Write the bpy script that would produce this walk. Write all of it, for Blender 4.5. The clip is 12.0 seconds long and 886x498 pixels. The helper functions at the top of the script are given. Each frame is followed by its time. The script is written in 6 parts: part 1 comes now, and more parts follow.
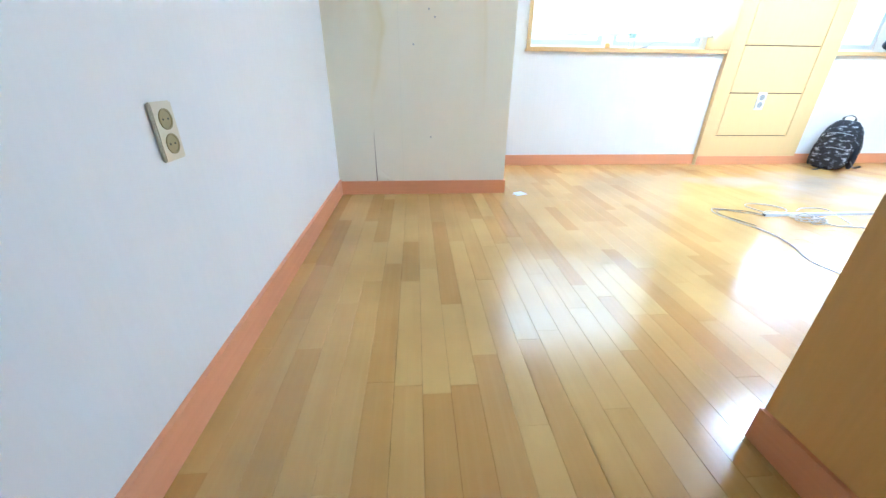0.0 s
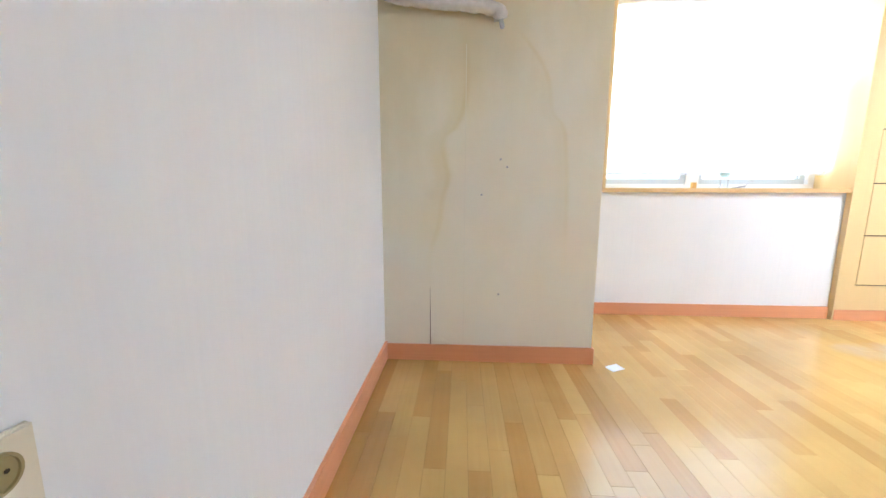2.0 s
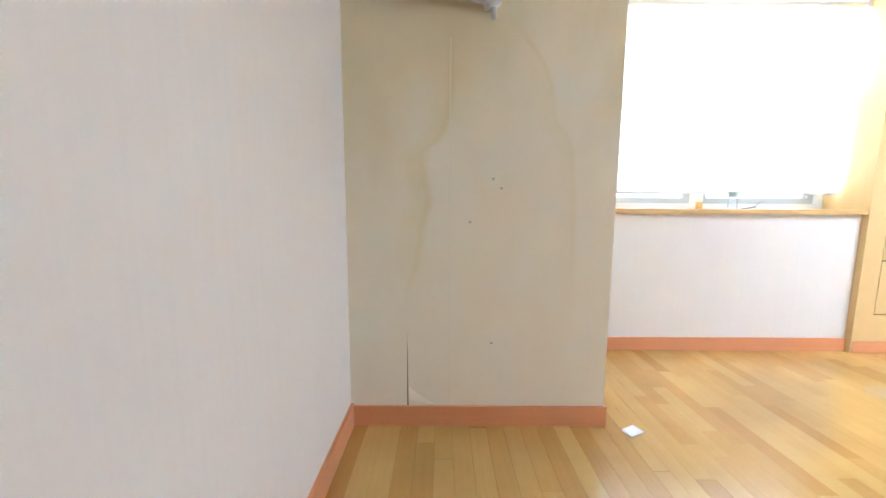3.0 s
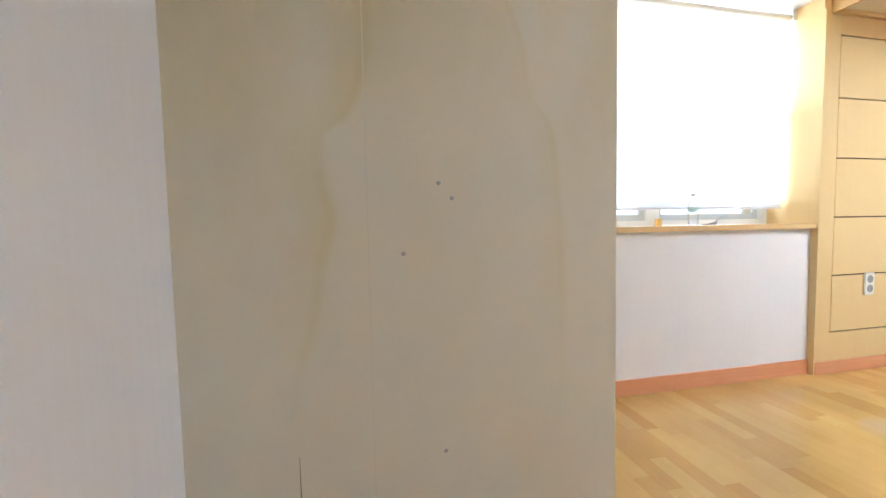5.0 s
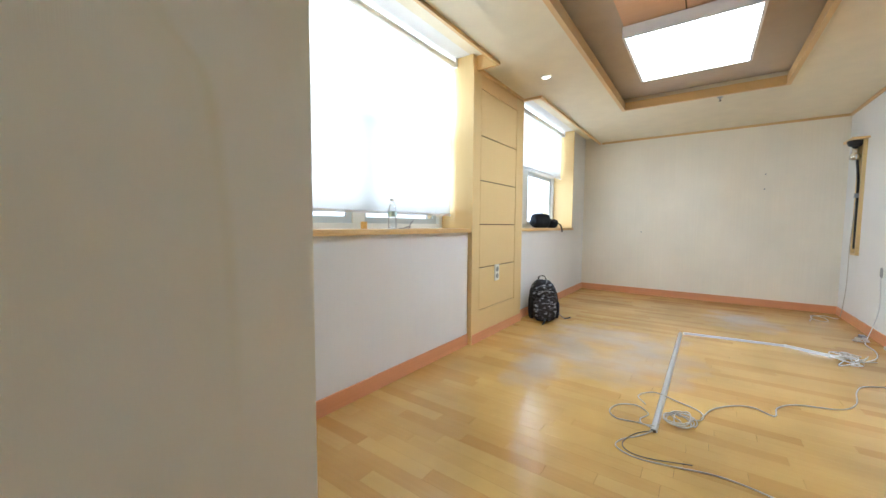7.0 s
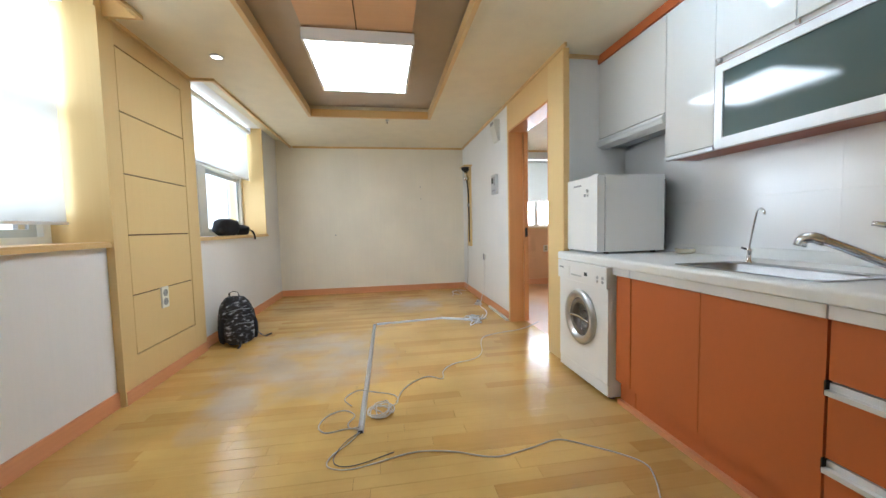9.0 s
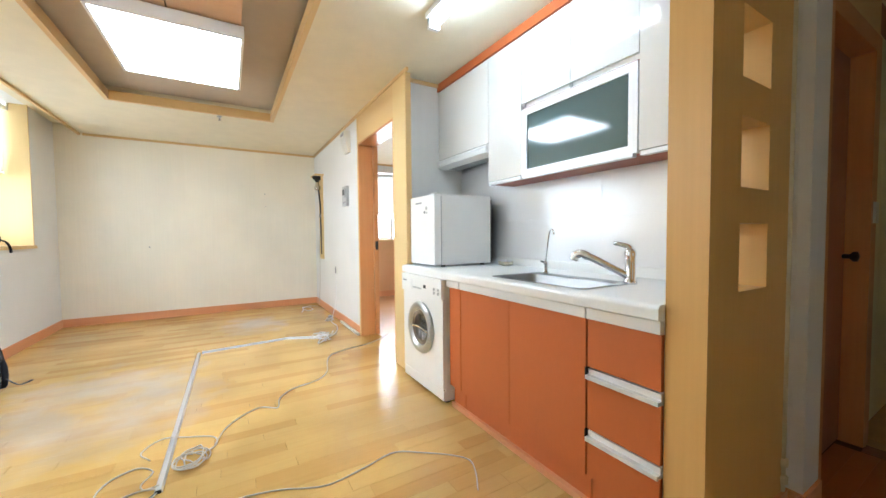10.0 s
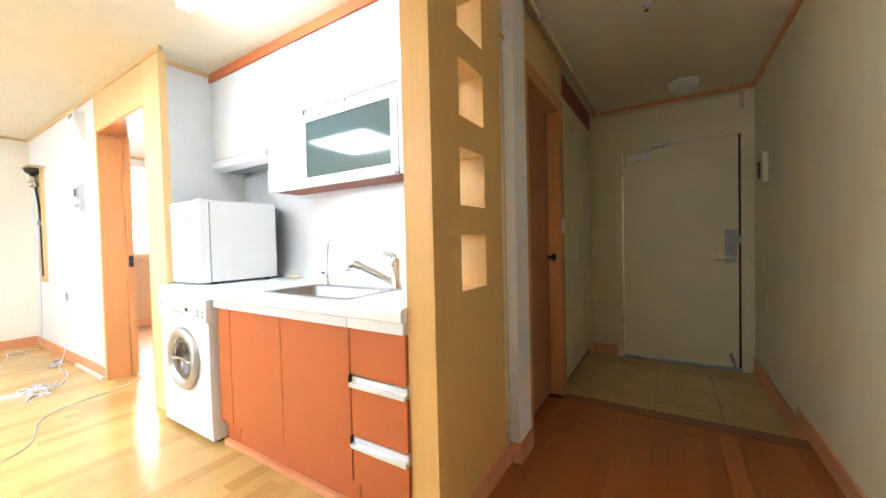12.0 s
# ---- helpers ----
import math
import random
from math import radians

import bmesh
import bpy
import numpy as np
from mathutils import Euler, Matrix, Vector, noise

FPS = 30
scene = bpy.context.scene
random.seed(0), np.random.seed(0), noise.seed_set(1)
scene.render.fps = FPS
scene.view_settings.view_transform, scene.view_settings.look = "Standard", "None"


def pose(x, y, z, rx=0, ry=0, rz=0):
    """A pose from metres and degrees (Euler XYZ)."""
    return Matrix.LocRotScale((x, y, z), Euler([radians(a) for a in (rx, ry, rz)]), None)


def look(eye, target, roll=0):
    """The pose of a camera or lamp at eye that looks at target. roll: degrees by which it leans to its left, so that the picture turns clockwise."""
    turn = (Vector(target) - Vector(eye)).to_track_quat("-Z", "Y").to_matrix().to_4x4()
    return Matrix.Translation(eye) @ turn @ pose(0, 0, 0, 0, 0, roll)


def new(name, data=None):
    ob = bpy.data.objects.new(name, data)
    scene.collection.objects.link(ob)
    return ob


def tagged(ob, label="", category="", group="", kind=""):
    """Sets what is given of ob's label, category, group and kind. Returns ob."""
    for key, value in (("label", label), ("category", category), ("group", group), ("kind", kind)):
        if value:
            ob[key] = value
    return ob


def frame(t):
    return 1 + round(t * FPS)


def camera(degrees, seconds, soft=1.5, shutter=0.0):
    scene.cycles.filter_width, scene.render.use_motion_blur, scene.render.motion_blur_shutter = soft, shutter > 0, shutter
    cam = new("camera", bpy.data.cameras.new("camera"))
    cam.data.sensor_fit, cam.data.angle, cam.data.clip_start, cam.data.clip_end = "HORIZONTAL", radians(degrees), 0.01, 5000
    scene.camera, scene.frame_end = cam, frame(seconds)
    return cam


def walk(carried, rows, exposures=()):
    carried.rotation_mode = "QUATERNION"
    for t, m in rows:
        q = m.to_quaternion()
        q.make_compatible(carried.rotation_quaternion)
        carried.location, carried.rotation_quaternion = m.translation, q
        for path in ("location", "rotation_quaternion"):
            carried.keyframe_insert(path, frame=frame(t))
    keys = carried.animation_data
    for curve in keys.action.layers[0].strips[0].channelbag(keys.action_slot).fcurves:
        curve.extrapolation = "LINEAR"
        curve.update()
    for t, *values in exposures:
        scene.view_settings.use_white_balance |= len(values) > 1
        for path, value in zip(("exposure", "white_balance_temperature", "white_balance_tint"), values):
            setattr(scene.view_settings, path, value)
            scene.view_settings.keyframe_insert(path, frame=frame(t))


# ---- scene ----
cam = camera(101.5, 12.0)

PATH = [
    (0, (0.576, -3.652, 0.827), (0.711, -1.856, -0.042), 0.6),
    (0.5, (0.542, -3.574, 0.839), (0.567, -1.716, 0.1), 0.8),
    (1, (0.493, -3.441, 0.887), (0.503, -1.509, 0.373), 1.0),
    (1.5, (0.51, -3.264, 0.93), (0.413, -1.297, 0.581), 0.5),
    (2, (0.464, -3.037, 1.006), (0.36, -1.062, 0.704), 0.2),
    (2.5, (0.44, -2.851, 1.059), (0.336, -0.866, 0.841), 1.2),
    (3, (0.446, -2.621, 1.081), (0.448, -0.636, 0.836), 0.3),
    (3.2, (0.447, -2.525, 1.095), (0.462, -0.54, 0.85), 0.8),
    (4.8, (0.473, -2.009, 1.113), (0.745, -0.04, 0.889), 0.5),
    (5.1, (0.488, -1.927, 1.052), (0.969, 0.013, 0.978), -1.9),
    (5.5, (0.533, -1.846, 1.102), (1.402, -0.052, 0.948), -0.6),
    (6, (0.603, -1.793, 1.096), (1.828, -0.219, 0.94), -0.3),
    (6.5, (0.674, -1.757, 1.095), (2.129, -0.389, 0.962), 0.0),
    (8.3, (0.839, -1.65, 1.068), (2.795, -1.258, 0.934), -0.6),
    (8.5, (0.884, -1.668, 1.098), (2.871, -1.473, 0.972), -1.1),
    (9, (0.924, -1.706, 1.106), (2.895, -2.024, 0.982), -1.3),
    (9.5, (0.926, -1.766, 1.117), (2.792, -2.48, 1.016), -0.8),
    (10, (0.885, -1.844, 1.128), (2.606, -2.861, 1.052), -0.5),
    (10.5, (0.833, -1.906, 1.126), (2.374, -3.179, 1.045), -0.7),
    (11, (0.789, -1.968, 1.131), (2.136, -3.446, 1.07), -1.4),
    (11.5, (0.752, -2.003, 1.135), (1.937, -3.614, 1.097), -1.6),
    (12, (0.71, -2.025, 1.137), (1.772, -3.719, 1.091), -1.4),
]
EXPOSURES = [(0, 1.45, 4300, 1), (1.5, 1.25, 4750, 6), (2.5, 1.06, 5000, 8), (3, 1.02, 5050, 8), (5, 0.63, 5150, 9), (6.5, 0.28, 5150, 5), (8.5, -0.34, 5350, 4), (9, -0.16, 5350, 4), (9.5, 0.24, 5350, 3), (10, 0.52, 5300, 3), (11, 1.0, 5250, 4), (12, 1.4, 5350, 6)]
walk(cam, [(t, look(eye, target, roll)) for t, eye, target, roll in PATH], EXPOSURES)

# ---- world and lights ----
world = bpy.data.worlds.new("world")
scene.world = world
world.use_nodes = True
wn = world.node_tree
sky = wn.nodes.new("ShaderNodeTexSky")
sky.sky_type, sky.sun_disc = "NISHITA", False
sky.sun_elevation, sky.sun_rotation = radians(40), radians(200)
wn.links.new(sky.outputs[0], wn.nodes["Background"].inputs[0])
wn.nodes["Background"].inputs[1].default_value = 0.12


def area_lamp(name, place, turn, sx, sy, watts, colour=(1, 1, 1), spread=180):
    data = bpy.data.lights.new(name, "AREA")
    data.shape, data.size, data.size_y, data.energy, data.color = "RECTANGLE", sx, sy, watts, colour
    data.spread = radians(spread)
    ob = new(name, data)
    ob.matrix_world = pose(*place, *turn)
    return ob


# daylight in the window openings
DAY = (1.0, 0.985, 0.95)
# first window: one for the upper pane, two for the screened sashes below it
# Set before the frame; gaps leave soft transom and mullion shade on the blind.
area_lamp("daylight_window", (2.548, 0.25, 2.19), (-90, 0, 0), 1.84, 0.58, 28, DAY)
area_lamp("daylight_window", (2.025, 0.25, 1.525), (-90, 0, 0), 0.82, 0.60, 6.8, DAY)
area_lamp("daylight_window", (2.985, 0.25, 1.525), (-90, 0, 0), 0.98, 0.60, 8.0, DAY)
area_lamp("daylight_window", (5.571, 0.485, 1.78), (-90, 0, 0), 1.96, 1.38, 60, DAY)
area_lamp("daylight_window", (7.58, -4.6, 1.75), (0, 90, 0), 1.3, 1.6, 100, (1.0, 0.97, 0.93))

# ---- materials ----


def mat_new(name):
    m = bpy.data.materials.new(name)
    m.use_nodes = True
    return m, m.node_tree.nodes, m.node_tree.links, m.node_tree.nodes["Principled BSDF"]


def surface(name, colour, rough=0.5, metal=0.0, vary=0.06, scale=6.0, bump=0.05, fine=80.0, coat=0.0, stretch=(1, 1, 1), rand=0.0):
    """A plain surface with broad and fine variation of tone and a fine relief."""
    m, n, l, b = mat_new(name)
    tc = n.new("ShaderNodeTexCoord")
    mp = n.new("ShaderNodeMapping")
    mp.inputs["Scale"].default_value = stretch
    l.new(tc.outputs["Object"], mp.inputs[0])
    big, small = n.new("ShaderNodeTexNoise"), n.new("ShaderNodeTexNoise")
    big.inputs["Scale"].default_value, small.inputs["Scale"].default_value = scale, fine
    big.inputs["Detail"].default_value = small.inputs["Detail"].default_value = 4
    l.new(mp.outputs[0], big.inputs[0])
    l.new(mp.outputs[0], small.inputs[0])
    add = n.new("ShaderNodeMath")
    add.operation = "MULTIPLY_ADD"
    add.inputs[1].default_value = 0.35
    l.new(small.outputs[0], add.inputs[0])
    l.new(big.outputs[0], add.inputs[2])
    ramp = n.new("ShaderNodeMapRange")
    ramp.inputs[1].default_value, ramp.inputs[2].default_value = 0.4, 0.95
    ramp.inputs[3].default_value, ramp.inputs[4].default_value = 1 - vary, 1 + vary
    l.new(add.outputs[0], ramp.inputs[0])
    val = ramp.outputs[0]
    if rand:
        oi = n.new("ShaderNodeObjectInfo")
        rr = n.new("ShaderNodeMapRange")
        rr.inputs[3].default_value, rr.inputs[4].default_value = 1 - rand, 1 + rand
        l.new(oi.outputs["Random"], rr.inputs[0])
        mul = n.new("ShaderNodeMath")
        mul.operation = "MULTIPLY"
        l.new(val, mul.inputs[0])
        l.new(rr.outputs[0], mul.inputs[1])
        val = mul.outputs[0]
    hsv = n.new("ShaderNodeHueSaturation")
    hsv.inputs["Color"].default_value = (*colour, 1)
    l.new(val, hsv.inputs["Value"])
    l.new(hsv.outputs[0], b.inputs["Base Color"])
    b.inputs["Roughness"].default_value, b.inputs["Metallic"].default_value = rough, metal
    b.inputs["Coat Weight"].default_value = coat
    b.inputs["Coat Roughness"].default_value = 0.08
    if bump:
        bp = n.new("ShaderNodeBump")
        bp.inputs["Strength"].default_value, bp.inputs["Distance"].default_value = bump, 0.002
        l.new(small.outputs[0], bp.inputs["Height"])
        l.new(bp.outputs[0], b.inputs["Normal"])
    return m


def glow(name, colour, strength):
    m, n, l, b = mat_new(name)
    b.inputs["Base Color"].default_value = (*colour, 1)
    b.inputs["Emission Color"].default_value = (*colour, 1)
    b.inputs["Emission Strength"].default_value = strength
    return m


def wallpaper(name, colour, vary=0.03):
    """Paper with soft vertical ribs and faint blotches."""
    m, n, l, b = mat_new(name)
    tc = n.new("ShaderNodeTexCoord")
    mp = n.new("ShaderNodeMapping")
    mp.inputs["Scale"].default_value = (60, 60, 1.2)
    l.new(tc.outputs["Object"], mp.inputs[0])
    rib = n.new("ShaderNodeTexNoise")
    rib.inputs["Scale"].default_value, rib.inputs["Detail"].default_value = 1.0, 5
    l.new(mp.outputs[0], rib.inputs[0])
    blot = n.new("ShaderNodeTexNoise")
    blot.inputs["Scale"].default_value, blot.inputs["Detail"].default_value = 1.6, 5
    l.new(tc.outputs["Object"], blot.inputs[0])
    add = n.new("ShaderNodeMath")
    add.operation = "MULTIPLY_ADD"
    add.inputs[1].default_value = 0.4
    l.new(rib.outputs[0], add.inputs[0])
    l.new(blot.outputs[0], add.inputs[2])
    ramp = n.new("ShaderNodeMapRange")
    ramp.inputs[1].default_value, ramp.inputs[2].default_value = 0.45, 0.95
    ramp.inputs[3].default_value, ramp.inputs[4].default_value = 1 - vary, 1 + vary
    l.new(add.outputs[0], ramp.inputs[0])
    hsv = n.new("ShaderNodeHueSaturation")
    hsv.inputs["Color"].default_value = (*colour, 1)
    l.new(ramp.outputs[0], hsv.inputs["Value"])
    l.new(hsv.outputs[0], b.inputs["Base Color"])
    b.inputs["Roughness"].default_value = 0.6
    b.inputs["Specular IOR Level"].default_value = 0.3
    bp = n.new("ShaderNodeBump")
    bp.inputs["Strength"].default_value, bp.inputs["Distance"].default_value = 0.12, 0.002
    l.new(rib.outputs[0], bp.inputs["Height"])
    l.new(bp.outputs[0], b.inputs["Normal"])
    return m


def stained_paper(name):
    """Aged paper: yellow damp from the top, run marks and grey scuffs near the skirting."""
    m, n, l, b = mat_new(name)
    tc = n.new("ShaderNodeTexCoord")
    mp = n.new("ShaderNodeMapping")
    mp.inputs["Scale"].default_value = (1.8, 1.8, 0.8)
    l.new(tc.outputs["Object"], mp.inputs[0])
    damp = n.new("ShaderNodeTexNoise")
    damp.inputs["Scale"].default_value, damp.inputs["Detail"].default_value = 1.3, 6
    l.new(mp.outputs[0], damp.inputs[0])
    sep = n.new("ShaderNodeSeparateXYZ")
    l.new(tc.outputs["Object"], sep.inputs[0])
    up = n.new("ShaderNodeMapRange")
    up.inputs[1].default_value, up.inputs[2].default_value = 0.3, 2.3
    l.new(sep.outputs["Z"], up.inputs[0])
    s = n.new("ShaderNodeMath")
    s.operation = "MULTIPLY_ADD"
    s.inputs[1].default_value = 0.55
    l.new(up.outputs[0], s.inputs[0])
    l.new(damp.outputs[0], s.inputs[2])
    cr = n.new("ShaderNodeValToRGB")
    cr.color_ramp.elements[0].position, cr.color_ramp.elements[0].color = 0.45, (0.87, 0.835, 0.70, 1)
    cr.color_ramp.elements[1].position, cr.color_ramp.elements[1].color = 1.1, (0.78, 0.69, 0.46, 1)
    mid = cr.color_ramp.elements.new(0.78)
    mid.color = (0.85, 0.79, 0.61, 1)
    l.new(s.outputs[0], cr.inputs[0])
    # run marks: brownish trickles that wander down the paper
    zn = n.new("ShaderNodeMath")
    zn.operation = "MULTIPLY"
    zn.inputs[1].default_value = 0.4
    l.new(sep.outputs["Z"], zn.inputs[0])

    def trail(rows):
        fc = n.new("ShaderNodeFloatCurve")
        pts = fc.mapping.curves[0].points
        rows = sorted(rows)
        pts[0].location, pts[1].location = (rows[0][0] * 0.4, rows[0][1] / 1.3), (rows[-1][0] * 0.4, rows[-1][1] / 1.3)
        for z, x in rows[1:-1]:
            pts.new(z * 0.4, x / 1.3)
        fc.mapping.update()
        l.new(zn.outputs[0], fc.inputs["Value"])
        wide = n.new("ShaderNodeMath")
        wide.operation = "MULTIPLY"
        wide.inputs[1].default_value = 1.3
        l.new(fc.outputs[0], wide.inputs[0])
        return wide.outputs[0]

    left = trail(((0.30, 0.28), (0.66, 0.28), (0.83, 0.329), (0.98, 0.351), (1.109, 0.381), (1.172, 0.367), (1.31, 0.357), (1.37, 0.419), (1.497, 0.470), (1.80, 0.473)))
    right = trail(((0.45, 1.05), (0.92, 1.05), (1.18, 1.037), (1.374, 1.008), (1.444, 0.952), (1.616, 0.919), (1.79, 0.815)))
    soft = n.new("ShaderNodeTexNoise")
    soft.inputs["Scale"].default_value, soft.inputs["Detail"].default_value = 5.0, 5
    l.new(tc.outputs["Object"], soft.inputs[0])
    col = cr.outputs[0]
    for line, shift, ztop, zlow, width, depth in ((left, 0.0, 1.86, 0.45, 0.028, 0.55), (left, -0.03, 1.60, 0.7, 0.085, 0.6), (right, 0.0, 1.90, 0.5, 0.022, 0.45), (right, -0.03, 1.7, 0.6, 0.06, 0.3),
                                                  (left, 0.02, 2.1, 1.3, 0.12, 0.35)):
        d = n.new("ShaderNodeMath")
        d.operation = "SUBTRACT"
        l.new(sep.outputs["X"], d.inputs[0])
        ofs = n.new("ShaderNodeMath")
        ofs.inputs[1].default_value = shift
        l.new(line, ofs.inputs[0])
        l.new(ofs.outputs[0], d.inputs[1])
        ab = n.new("ShaderNodeMath")
        ab.operation = "ABSOLUTE"
        l.new(d.outputs[0], ab.inputs[0])
        edge = n.new("ShaderNodeMapRange")
        edge.interpolation_type = "SMOOTHSTEP"
        edge.inputs[1].default_value, edge.inputs[2].default_value = 0.0, width
        edge.inputs[3].default_value, edge.inputs[4].default_value = depth, 0.0
        l.new(ab.outputs[0], edge.inputs[0])
        top = n.new("ShaderNodeMapRange")
        top.inputs[1].default_value, top.inputs[2].default_value = ztop, ztop - 0.12
        l.new(sep.outputs["Z"], top.inputs[0])
        low = n.new("ShaderNodeMapRange")
        low.inputs[1].default_value, low.inputs[2].default_value = zlow, zlow + 0.5
        l.new(sep.outputs["Z"], low.inputs[0])
        mask = edge.outputs[0]
        for other in (top.outputs[0], low.outputs[0], soft.outputs[0]):
            mu = n.new("ShaderNodeMath")
            mu.operation = "MULTIPLY"
            l.new(mask, mu.inputs[0])
            l.new(other, mu.inputs[1])
            mask = mu.outputs[0]
        mix = n.new("ShaderNodeMix")
        mix.data_type, mix.blend_type = "RGBA", "MULTIPLY"
        l.new(mask, mix.inputs[0])
        l.new(col, mix.inputs[6])
        mix.inputs[7].default_value = (0.86, 0.79, 0.50, 1)
        col = mix.outputs[2]
    l.new(col, b.inputs["Base Color"])
    b.inputs["Roughness"].default_value = 0.65
    rib = n.new("ShaderNodeTexNoise")
    mp3 = n.new("ShaderNodeMapping")
    mp3.inputs["Scale"].default_value = (90, 90, 3)
    l.new(tc.outputs["Object"], mp3.inputs[0])
    l.new(mp3.outputs[0], rib.inputs[0])
    bp = n.new("ShaderNodeBump")
    bp.inputs["Strength"].default_value, bp.inputs["Distance"].default_value = 0.12, 0.002
    l.new(rib.outputs[0], bp.inputs["Height"])
    l.new(bp.outputs[0], b.inputs["Normal"])
    return m


def timber(name, light, dark, rough=0.35, axis=1, coat=0.0, spread=1.0, island=False, grain=1.0, power=1.0):
    """Wood with grain along one axis; the tone differs from piece to piece."""
    m, n, l, b = mat_new(name)
    tc = n.new("ShaderNodeTexCoord")
    oi = n.new("ShaderNodeObjectInfo")
    rnd = oi.outputs["Random"]
    if island:
        geo = n.new("ShaderNodeNewGeometry")
        rnd = geo.outputs["Random Per Island"]
    off = n.new("ShaderNodeVectorMath")
    off.operation = "SCALE"
    off.inputs[0].default_value = (37, 53, 29)
    l.new(rnd, off.inputs["Scale"])
    shift = n.new("ShaderNodeVectorMath")
    l.new(tc.outputs["Object"], shift.inputs[0])
    l.new(off.outputs[0], shift.inputs[1])
    mp = n.new("ShaderNodeMapping")
    sc = [70.0, 70.0, 70.0]
    sc[axis] = 1.6
    mp.inputs["Scale"].default_value = sc
    l.new(shift.outputs[0], mp.inputs[0])
    g = n.new("ShaderNodeTexNoise")
    g.inputs["Scale"].default_value, g.inputs["Detail"].default_value, g.inputs["Distortion"].default_value = 1.0, 6, 0.15
    l.new(mp.outputs[0], g.inputs[0])
    mix1 = n.new("ShaderNodeMath")
    mix1.operation = "MULTIPLY_ADD"
    mix1.inputs[1].default_value = 0.55 * grain
    l.new(g.outputs[0], mix1.inputs[0])
    sc2 = n.new("ShaderNodeMath")
    sc2.operation = "MULTIPLY"
    sc2.inputs[1].default_value = 0.75 * spread
    pw = n.new("ShaderNodeMath")
    pw.operation = "POWER"
    pw.inputs[1].default_value = power
    l.new(rnd, pw.inputs[0])
    l.new(pw.outputs[0], sc2.inputs[0])
    l.new(sc2.outputs[0], mix1.inputs[2])
    cr = n.new("ShaderNodeValToRGB")
    cr.color_ramp.elements[0].position, cr.color_ramp.elements[0].color = 0.2, (*light, 1)
    cr.color_ramp.elements[1].position, cr.color_ramp.elements[1].color = 1.15, (*dark, 1)
    l.new(mix1.outputs[0], cr.inputs[0])
    l.new(cr.outputs[0], b.inputs["Base Color"])
    wear = n.new("ShaderNodeTexNoise")
    wear.inputs["Scale"].default_value, wear.inputs["Detail"].default_value = 2.2, 5
    l.new(shift.outputs[0], wear.inputs[0])
    rr = n.new("ShaderNodeMapRange")
    rr.inputs[1].default_value, rr.inputs[2].default_value = 0.3, 0.7
    rr.inputs[3].default_value, rr.inputs[4].default_value = rough - 0.03, rough + (0.03 if rough < 0.27 else 0.06)
    l.new(wear.outputs[0], rr.inputs[0])
    l.new(rr.outputs[0], b.inputs["Roughness"])
    b.inputs["Coat Weight"].default_value = coat
    b.inputs["Coat Roughness"].default_value = 0.15
    bp = n.new("ShaderNodeBump")
    bp.inputs["Strength"].default_value, bp.inputs["Distance"].default_value = 0.06, 0.001
    l.new(g.outputs[0], bp.inputs["Height"])
    l.new(bp.outputs[0], b.inputs["Normal"])
    return m


